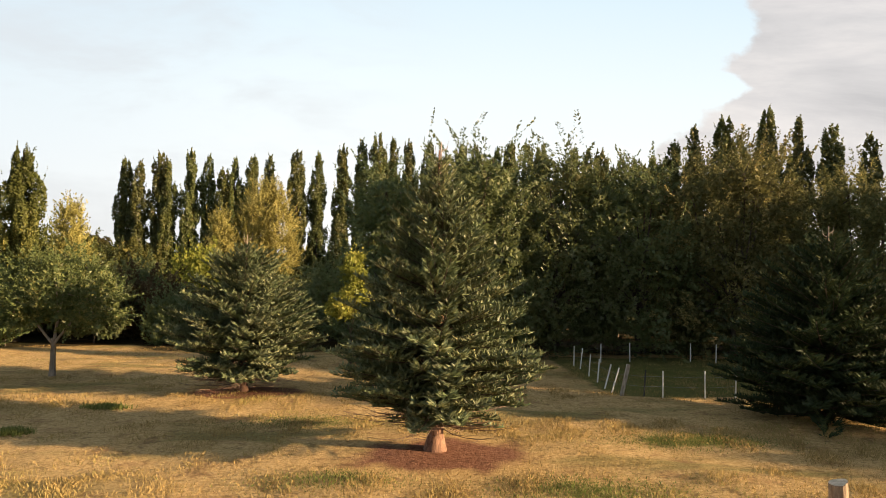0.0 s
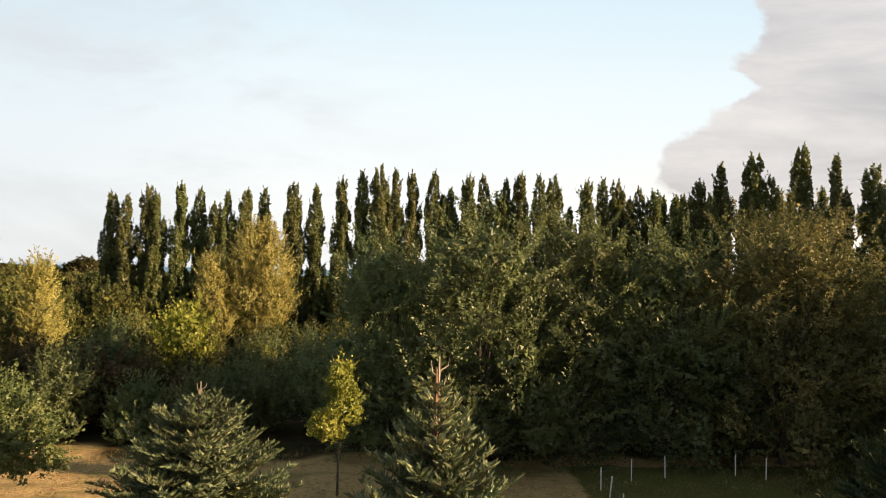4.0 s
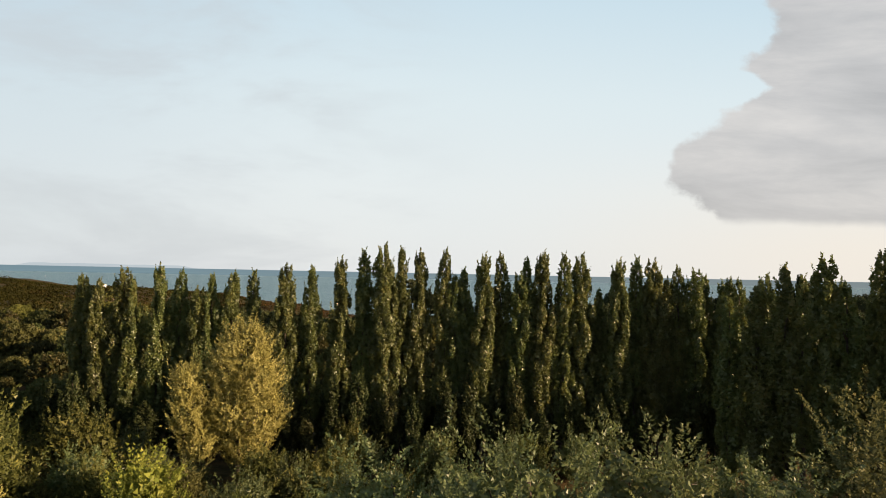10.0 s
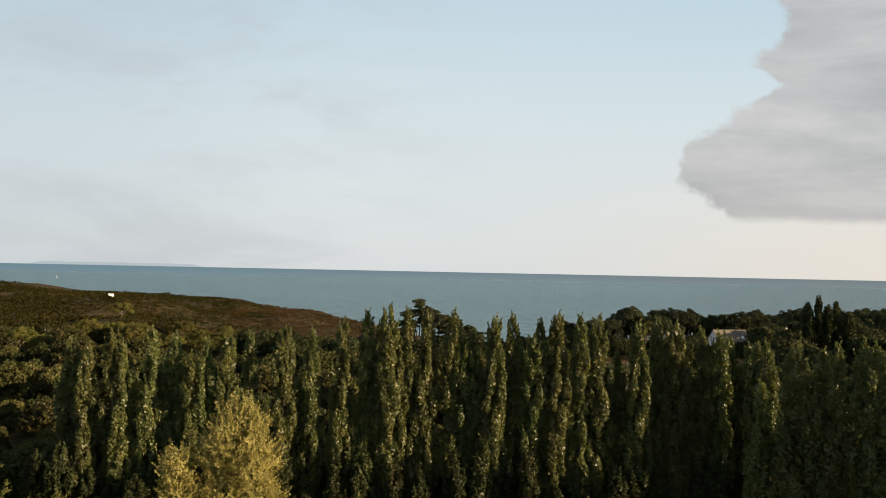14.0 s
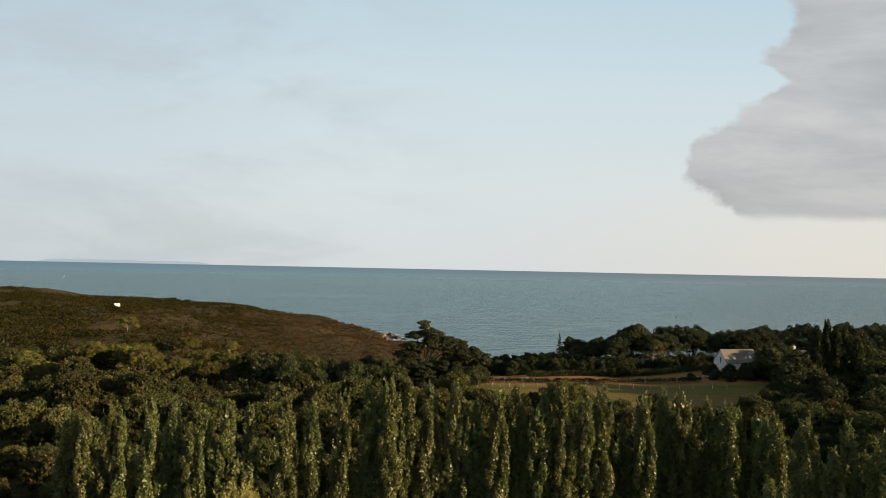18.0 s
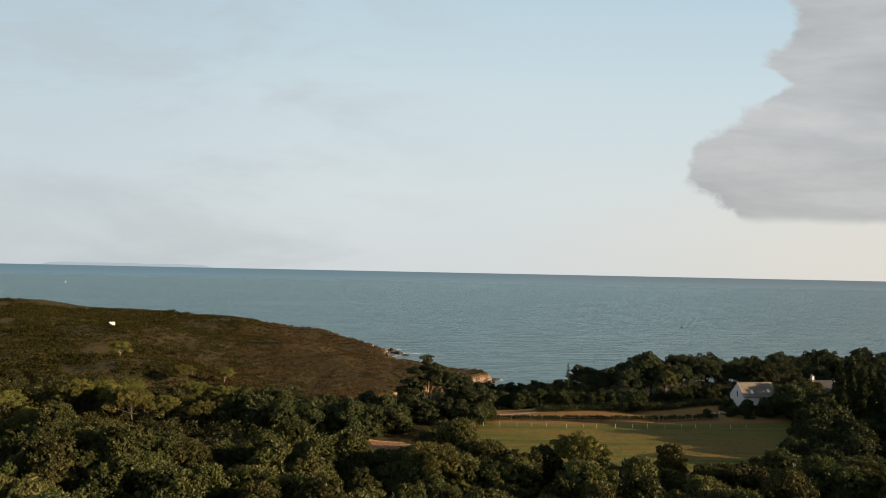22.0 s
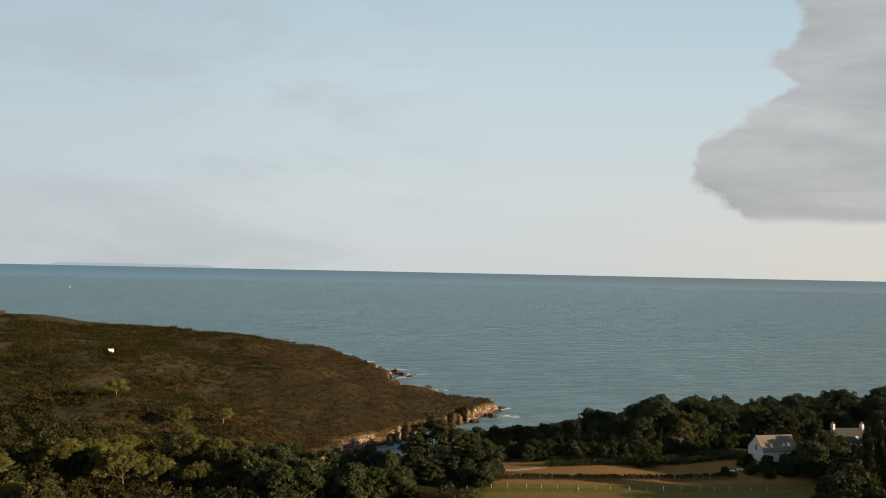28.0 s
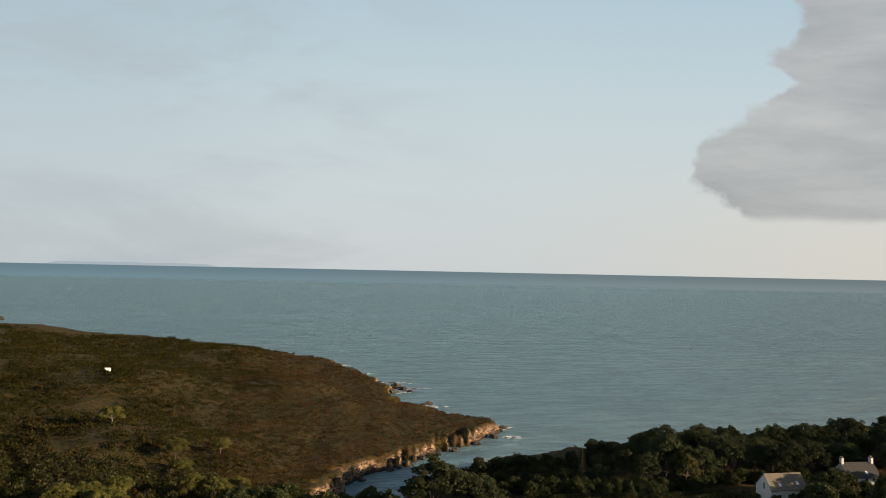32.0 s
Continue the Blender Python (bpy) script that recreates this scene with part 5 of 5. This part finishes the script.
def house(at, length, depth, eaves, ridge, roof_mat, chimneys, skylights, label):
    """A white rendered house with a pitched slate roof."""
    ob = thing("house", None, label, "house", "houses by the shore", at=at)
    L, D = length / 2, depth / 2
    bm = bmesh.new()
    ring = [(-D, -0.8), (D, -0.8), (D, eaves), (0, ridge), (-D, eaves)]
    a, b = ([bm.verts.new((x, y, z)) for y, z in ring] for x in (-L, L))
    bm.faces.new(a[::-1])
    bm.faces.new(b)
    for k in range(5):
        bm.faces.new((a[k], a[(k + 1) % 5], b[(k + 1) % 5], b[k]))
    bmesh.ops.recalc_face_normals(bm, faces=bm.faces)
    part("wall", bm, WHITE_WALL, ob)
    slope = math.atan2(ridge - eaves, D)
    run = math.hypot(D, ridge - eaves) + 0.35
    for s in (-1, 1):
        mid_y, mid_z = s * (D / 2 + 0.12), (eaves + ridge) / 2 + 0.06
        roof = part("roof", block((length + 0.3, run, 0.14), (0, 0, 0), 0.02), roof_mat, ob, "weathered slate roof slope")
        roof.matrix_basis = pose(0, mid_y, mid_z, math.degrees(-s * slope), 0, 0)
        course = block((length + 0.32, run / 11 - 0.02, 0.03), (0, 0, 0))
        me = bpy.data.meshes.new("slate_course")
        course.to_mesh(me)
        course.free()
        me.materials.append(roof_mat)
        for k in range(11):
            c = child("slate_course", me, roof)
            c.matrix_basis = pose(0, -run / 2 + run * (k + 0.5) / 11, 0.085, 2.0 * s, 0, 0)
        if s < 0:
            for x, y in skylights:
                w = part("skylight", block((0.95, 1.2, 0.1), (x, y, 0.15), 0.02), FRAME_WHITE, roof, "small bright roof window")
    ridge_cap = part("ridge_cap", block((length + 0.3, 0.3, 0.12), (0, 0, ridge + 0.17), 0.03), roof_mat, ob)
    for x in chimneys:
        ch = part("chimney", block((0.9, 1.3, 2.6), (x, 0, ridge + 0.5), 0.03), WHITE_WALL, ob, "white rendered chimney")
        part("chimney_cap", block((1.1, 1.5, 0.14), (x, 0, ridge + 1.85), 0.02), SLATE_DARK, ch)
        for dy in (-0.35, 0.35):
            part("chimney_pot", block((0.26, 0.26, 0.4), (x, dy, ridge + 2.1), 0.06), PATH, ch)
    for k, (x, w, h, z) in enumerate(((-L * 0.55, 1.1, 1.2, 1.5), (L * 0.1, 1.0, 2.1, 1.05), (L * 0.55, 1.1, 1.2, 1.5))):
        f = part("window" if h < 2 else "door", block((w + 0.16, 0.1, h + 0.16), (x, -D - 0.02, z), 0.01), FRAME_WHITE, ob)
        part("pane", block((w, 0.06, h), (x, -D - 0.06, z), 0.005), GLASS, f)
    g = part("gable_window", block((0.1, 0.55, 1.9), (-L - 0.02, -0.3, eaves + 0.6), 0.01), DARK_FRAME, ob, "narrow dark gable window")
    return ob


house(on(107.5, 259.0, 10), 12.6, 7.6, 3.4, 7.4, SLATE, (), ((-2.6, -0.9), (3.6, -0.5)), "white house with weathered slate roof and two roof windows among trees")
house(on(145.0, 282.0, 6), 12.0, 8.6, 2.2, 6.2, SLATE_DARK, (-5.5, 5.5), ((1.5, -1.0),), "white house with dark slate roof and two chimneys")


def bench(x, y, turn):
    ob = thing("garden_bench", None, "low white garden bench beside the dark hedge", "bench", "white benches", at=on(x, y, turn))
    for k in range(3):
        part("slat", block((2.3, 0.2, 0.05), (0, -0.24 + 0.24 * k, 0.48), 0.01), SIGN, ob)
    for px in (-0.95, 0.95):
        part("leg", block((0.1, 0.6, 0.62), (px, 0, 0.15), 0.01), SIGN, ob)


bench(88.6, 246.6, 5)
bench(91.8, 247.0, -8)


def annex():
    ob = thing("shed", None, "small white gabled outbuilding with dark roof", "shed", at=on(118.0, 262.5, 10))
    part("wall", block((4.4, 4.2, 3.2), (0, 0, 1.2), 0.02), WHITE_WALL, ob)
    for s in (-1, 1):
        o = part("roof", block((4.8, 2.7, 0.12), (0, 0, 0), 0.02), SLATE_DARK, ob)
        o.matrix_basis = pose(0, s * 1.1, 3.3, -s * 36, 0, 0)


annex()


def parked_car(x, y, turn):
    ob = thing("car", None, "light grey parked car half hidden by trees", "car", at=on(x, y, turn))
    bm = bmesh.new()
    prof = [(-2.1, 0.35), (2.1, 0.35), (2.1, 0.8), (1.2, 0.95), (0.6, 1.42), (-1.1, 1.45), (-1.9, 0.98), (-2.12, 0.85)]
    a, b = ([bm.verts.new((px, s * (0.82 if pz < 1.2 else 0.62), pz)) for px, pz in prof] for s in (-1, 1))
    bm.faces.new(a)
    bm.faces.new(b[::-1])
    for k in range(len(prof)):
        bm.faces.new((a[k], b[k], b[(k + 1) % len(prof)], a[(k + 1) % len(prof)]))
    bmesh.ops.recalc_face_normals(bm, faces=bm.faces)
    bmesh.ops.bevel(bm, geom=bm.edges[:], offset=0.05, segments=2, affect="EDGES")
    part("body", bm, CAR_PAINT, ob)
    part("windscreen", block((0.5, 1.2, 0.03), (0.92, 0, 1.2), 0.005, None), GLASS, ob)
    for wx in (-1.3, 1.3):
        for wy in (-0.78, 0.78):
            bm = bmesh.new()
            bmesh.ops.create_cone(bm, cap_ends=True, segments=18, radius1=0.32, radius2=0.32, depth=0.2, matrix=Matrix.Translation((wx, wy, 0.32)) @ Matrix.Rotation(radians(90), 4, "X"))
            part("wheel", bm, RUBBER, ob)


parked_car(126, 268, 25)
parked_car(115.2, 224.6, 20)

# trees round the houses and along the shore
r = np.random.default_rng(161)
q = np.random.default_rng(162)
cedar_blobs = [(0, 0, 17.2, 1.4, 1.4, 1.6), (1.5, 0, 15.0, 2.4, 2.2, 1.2), (-2.2, 0, 14.0, 2.6, 2.4, 1.1), (2.6, 1, 12.2, 3.4, 3, 1.2), (-3.4, 0, 11.0, 3.4, 3, 1.2), (0, -2, 3.2, 4.2, 3.4, 3.0), (3, 0, 14.0, 2.8, 2.5, 1.4), (6.5, 0, 12.6, 3.0, 2.6, 1.3), (5, 0, 11.2, 4.0, 3.4, 1.6), (9, 0, 11.4, 3.6, 3.2, 1.6), (16.5, 0, 7.4, 2.8, 2.6, 1.9), (12, 0, 8.2, 4.0, 3.2, 1.8), (-4.6, 1, 8.4, 3.8, 3.4, 1.6), (9, 0.5, 9.4, 3.8, 3.0, 1.7), (14, 0.5, 9.0, 3.4, 3.0, 1.8), (7, 0, 5.5, 5, 4, 2.2), (-3, 0, 5.0, 4.5, 4, 2), (12, 1, 6.2, 3.4, 3, 2.0)]
cedar = broadleaf("cedar", q, 18.0, cedar_blobs, PINE_DARK, BARK, 260, 8, 0.4, 1.4, 0.25, 0.4, -0.8, fan=4, clump=(560, 0.85, 1.0, 0.4, 0.42))
stand("cedar_tree", cedar, "large dark spreading cedar with flat tiers", "tree", "", on(-2.0, 238.5, 0, 1.1))
SHORE = []
for x in np.arange(16, 215, 5.2):
    for row in range(4):
        y = 271 + row * 12 + 0.10 * (x - 16) + r.uniform(-4, 4)
        if abs(x - 106) < 12 and y < 275 or abs(x - 146) < 11 and y < 292:
            continue
        if coast_distance(np.array([(x, y)]))[0] < 8:
            continue
        SHORE.append((x + r.uniform(-1.2, 1.2), y))
for k, (x, y) in enumerate(SHORE):
    tall = 1.0 if x > 58 else 0.42 + 0.2 * r.random()
    if tall == 1.0:
        stand("umbrella_pine", DARK_PINES[k % 2], "tall dark pine with a broad flat crown", "tree", "pines along the shore", on(x, y, r.uniform(0, 360), r.uniform(0.75, 1.1) * (0.86 if x > 112 else 0.76 if x < 76 else 1.0)))
    else:
        stand("shore_oak", DARK_OAKS[k % 2], "dark rounded shrub tree near the shore", "tree", "shore thicket", on(x, y, r.uniform(0, 360), r.uniform(0.6, 0.95)))
for k in range(42):
    x = 30 + k * 3.6
    y = 267 + r.uniform(-1.5, 1.5) + 0.05 * (x - 30) + (5 if x > 90 else 0) + (18 if abs(x - 146) < 12 else 0)
    stand("shore_oak", DARK_OAKS[k % 2], "dark low bush under the shore pines", "tree", "shore thicket", on(x, y, r.uniform(0, 360), r.uniform(0.5, 0.8), 0.2))
for k, (x, y, s) in enumerate([(6, 247, 1.0), (10, 252, 1.1), (14, 262, 1.0), (2, 255, 1.2), (8, 262, 1.2), (-6, 250, 0.8), (-57, 237, 1.4), (-51, 241, 1.5), (-45, 244, 1.5), (-39, 245, 1.45), (-33, 243, 1.5), (-27, 245, 1.4), (-21, 247, 1.35), (-16, 249, 1.2), (-46, 222, 1.4), (-40, 219, 1.45), (-34, 222, 1.4), (-28, 224, 1.3), (-22, 222, 1.35), (-16, 224, 1.25), (-10, 226, 1.15), (-43, 228, 1.1), (-31, 230, 0.95), (-20, 230, 0.9), (-2, 262, 1.0), (-36, 250, 0.6), (-44, 248, 1.1), (-38, 237, 1.3), (-46, 239, 1.4), (-52, 233, 1.3), (-13, 237, 1.2), (-8, 241, 1.15), (-48, 236, 1.0), (8, 236, 1.0), (14, 240, 0.9), (17, 248, 0.8), (13, 232, 0.8), (17, 244, 0.55),
                                (66, 256, 1.0), (95, 251, 0.7), (101, 249, 0.55), (106.5, 248.5, 0.72), (110.5, 248, 0.8), (104, 243, 0.8), (110, 240, 1.5), (114, 251, 1.15), (120, 254, 1.4), (126, 258, 1.5), (118, 244, 1.3), (124, 236, 1.5), (112, 238, 1.0), (131, 266, 0.8), (139, 267, 0.62), (146, 269, 0.6), (121, 226, 1.7), (128, 216, 1.8), (122, 206, 1.7), (118, 196, 1.6), (136, 226, 1.8), (112, 188, 1.3), (130, 200, 1.8), (140, 210, 1.9), (142, 238, 1.7), (154, 250, 1.5), (130, 246, 1.2), (86, 244.5, 0.4), (94, 244, 0.5), (98, 245, 0.55), (97, 241, 0.45), (128, 228, 1.2), (122, 218, 1.1), (134, 236, 1.3), (142, 250, 1.1), (152, 262, 0.9), (156, 272, 1.2), (118, 208, 1.0), (126, 200, 1.1), (112, 196, 0.9), (134, 214, 1.2),
                                (19, 173.5, 1.45), (24, 178, 1.1), (27, 183, 0.8), (54, 185, 1.05), (39, 169, 1.0), (73.5, 174.5, 1.2), (48, 169, 0.95), (6.5, 195, 1.5), (0, 203, 1.15), (-34, 197, 1.3), (36, 180, 0.9), (12, 178, 1.3), (66, 176, 1.0), (81, 173, 1.1), (90, 176, 1.1), (60, 171, 1.0), (97, 181, 1.0), (106, 184, 1.0), (14, 184, 1.2), (10, 192, 1.0), (3, 188, 1.0), (34, 172, 1.0), (64, 170, 1.1), (76, 168, 1.0), (90, 168, 1.1), (102, 172, 1.1), (114, 178, 1.1), (116, 188, 1.0), (99, 206, 1.35), (106.5, 204, 1.3), (114, 206, 1.3), (86, 192, 1.0), (91, 187.5, 1.1), (99, 187, 1.2), (72, 180.5, 0.9), (77, 176, 1.05), (94, 199, 0.9), (104, 196, 1.2), (103, 213, 1.7), (109, 220, 1.8)]):
    stand("bush_tree", (DARK_OAKS[k % 2] if x > 84 or y > 215 else OAKS[k % 4]), "dark green rounded bush tree", "tree", "bushes round the field", on(x, y, r.uniform(0, 360), s, 0.2))
# the wood goes on to the right of the meadow and shades the paddock
for k, (x, y, s) in enumerate([(43, 26.0, 1.75), (50, 32.0, 1.9), (52, 21.0, 2.0), (45, 14.5, 1.0), (44, 8.0, 1.12), (46, 35.0, 2.3), (55, 28.0, 2.2), (40, 31.0, 1.6)]):
    stand("wood_tree", DARK_OAKS[k % 2], "dark tree of the wood beside the meadow", "tree", "wood beside the meadow", on(x, y, k * 80, s))
# birch-like pale tree, small spire conifer, dark columns beside the second house
spire = fir("spire_conifer", 171, 13.6, 2.4, 1.0, FIR_DARK, BARK, "small dark pointed conifer against the sea", pose(48, 274, at_ground(48, 274)), 12, 0.15, False, 0.16, False)
spire["group"] = "shore conifers"
for x, y, s in ((150, 296, 1.0), (156, 300, 0.9)):
    copy_thing(spire, on(x, y, 40, s))
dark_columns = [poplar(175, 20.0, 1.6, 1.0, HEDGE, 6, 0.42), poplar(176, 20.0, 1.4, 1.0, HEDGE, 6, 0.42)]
for k, (x, y, top) in enumerate([(113, 219, 19.5), (116, 218.5, 21.7), (118.5, 218, 19), (121, 218, 20), (124, 217, 17)]):
    z = at_ground(x, y)
    stand("cypress_tree", dark_columns[k % 2], "tall dark columnar tree beside the houses", "tree", "columns beside the houses", pose(x, y, z, 0, 0, k * 60) @ Matrix.Diagonal((1.3, 1.3, (top - z) / 20, 1)))
stand("shore_tree", pine(172, SAGE, 9.0, 3.4, 3.5, BARK_PALE), "paler grey-green tree at the edge of the shore pines", "tree", "", on(82, 272, 0, 1.1))


# ---- headland details: sign board, rocks, foam, boats ----
def hut():
    x, y = -194, 445
    ob = thing("information_board", None, "white board on posts standing in the heather", "board", at=pose(x, y, at_ground(x, y) + 0.3, 0, 0, 24))
    part("panel", block((2.5, 0.2, 2.1), (0, 0, 1.7), 0.03), SIGN, ob)
    part("small_panel", block((0.8, 0.2, 0.7), (-1.64, 0, 2.4), 0.03), SIGN, ob)
    for px in (-0.9, 0.9):
        part("leg", block((0.16, 0.16, 2.4), (px, 0.2, 0.2), 0.02), POST_WOOD, ob)


hut()


def rock(name, at, size, seed, label="dark wet rock at the foot of the cliff"):
    bm = bmesh.new()
    bmesh.ops.create_icosphere(bm, subdivisions=3, radius=1.0)
    for v in bm.verts:
        n = noise.fractal(v.co * 1.6 + Vector((seed * 3.1, seed, 0)), 1.0, 2.1, 4)
        v.co = Vector((v.co.x * size[0], v.co.y * size[1], v.co.z * size[2])) * (1 + 0.55 * n)
    ob = part(name, bm, REEF)
    ob.matrix_basis = pose(*at, 0, 0, seed * 50)
    return tagged(ob, label, "rock", "shore rocks")


r = np.random.default_rng(181)
for k, (x, y, a, b, c) in enumerate([(20, 462, 9, 4, 2.4), (28, 452, 9, 3, 2.0), (33, 441, 7, 3, 1.6), (38, 449, 5, 2, 1.0), (-34, 578, 7, 5, 3.2), (-28, 572, 6, 4, 2), (-22, 562, 4, 2, 1.2), (-8, 514, 8, 3, 1.6), (-4, 496, 6, 2.5, 1.3), (2, 484, 5, 2, 1.0), (-79, 658, 9, 5, 3), (-36, 556, 5, 4, 3), (-50, 590, 7, 4, 2.2), (-62, 616, 6, 4, 2), (-75, 650, 8, 4, 2), (-100, 690, 9, 5, 2),
                                       (30, 424, 4, 2.5, 2.0), (20, 408, 4, 2, 1.5), (8, 394, 4, 2, 1.6), (-8, 378, 3, 2, 1.4), (-22, 358, 3, 2, 1.5), (-33, 342, 3, 2, 1.4)]):
    rock("shore_rock", (x, y, SEA_LEVEL + 0.1), (a * 0.6, b * 0.8, c), k + 1)
rock("skerry", (-720, 1130, SEA_LEVEL), (26, 14, 7), 40, "distant dark skerry off the headland")


def foam():
    """Thin broken foam round the rocks."""
    r = np.random.default_rng(191)
    V = []
    for x, y, sx, sy, n in ((-29, 566, 4, 5, 90), (-18, 577, 5, 1.5, 40), (-37, 602, 5, 2, 40), (-14, 507, 5.5, 4, 170), (-8, 503, 3, 2, 50), (-100, 697, 8, 4, 50), (38, 448, 4, 1.5, 30), (41, 424, 3, 1, 14), (10, 478, 4, 2, 24), (-66, 646, 5, 3, 24)):
        for _ in range(n):
            cx, cy = x + r.normal() * sx, y + r.normal() * sy
            w, h = r.uniform(0.7, 3.0), r.uniform(0.7, 2.6)
            a0 = r.uniform(0, 6.28)
            V.extend([(cx + w * math.cos(a0 + j * 1.5708) * r.uniform(0.6, 1), cy + h * math.sin(a0 + j * 1.5708) * r.uniform(0.6, 1) + 0.2 * w, SEA_LEVEL + 0.06) for j in range(4)])
    thing("foam", mesh_np("foam", V, np.arange(len(V)).reshape(-1, 4), [FOAM]), "white foam breaking round the rocks", "foam", kind="stuff")


foam()


def sail_boat(at, size):
    ob = thing("sailing_boat", None, "tiny white sailing boat far out on the sea", "boat", "boats", at=at @ Matrix.Diagonal((size, size, size, 1)))
    bm = bmesh.new()
    deck = [(-4, 0), (-3, 1.1), (1, 1.2), (4.5, 0), (1, -1.2), (-3, -1.1)]
    top = [bm.verts.new((x, y, 0.9)) for x, y in deck]
    low = [bm.verts.new((x * 0.8, y * 0.5, -0.3)) for x, y in deck]
    bm.faces.new(top)
    bm.faces.new(low[::-1])
    for k in range(6):
        bm.faces.new((low[k], low[(k + 1) % 6], top[(k + 1) % 6], top[k]))
    bmesh.ops.recalc_face_normals(bm, faces=bm.faces)
    part("hull", bm, SIGN, ob)
    part("mast", block((0.15, 0.15, 11), (0.4, 0, 6.2), 0.02), WIRE, ob)
    bm = bmesh.new()
    tri = [(0.25, 0, 1.9), (-3.6, 0.3, 1.9), (0.25, 0, 11)]
    f = bm.faces.new([bm.verts.new(p) for p in tri])
    bmesh.ops.solidify(bm, geom=[f], thickness=0.05)
    part("mainsail", bm, SIGN, ob)


sail_boat(pose(-1330, 2500, SEA_LEVEL, 0, 0, 20), 0.8)


def buoy(x, y, s):
    bm = bmesh.new()
    bmesh.ops.create_cone(bm, cap_ends=True, segments=14, radius1=1.0, radius2=0.25, depth=2.6, matrix=Matrix.Translation((0, 0, 1.0)))
    bmesh.ops.bevel(bm, geom=bm.edges[:], offset=0.12, segments=2, affect="EDGES")
    ob = part("buoy", bm, REEF)
    ob.matrix_basis = pose(x, y, SEA_LEVEL) @ Matrix.Diagonal((s, s, s, 1))
    tagged(ob, "small dark buoy far out on the sea", "buoy", "buoys")


buoy(-480, 1480, 1.3)
buoy(315, 900, 0.9)
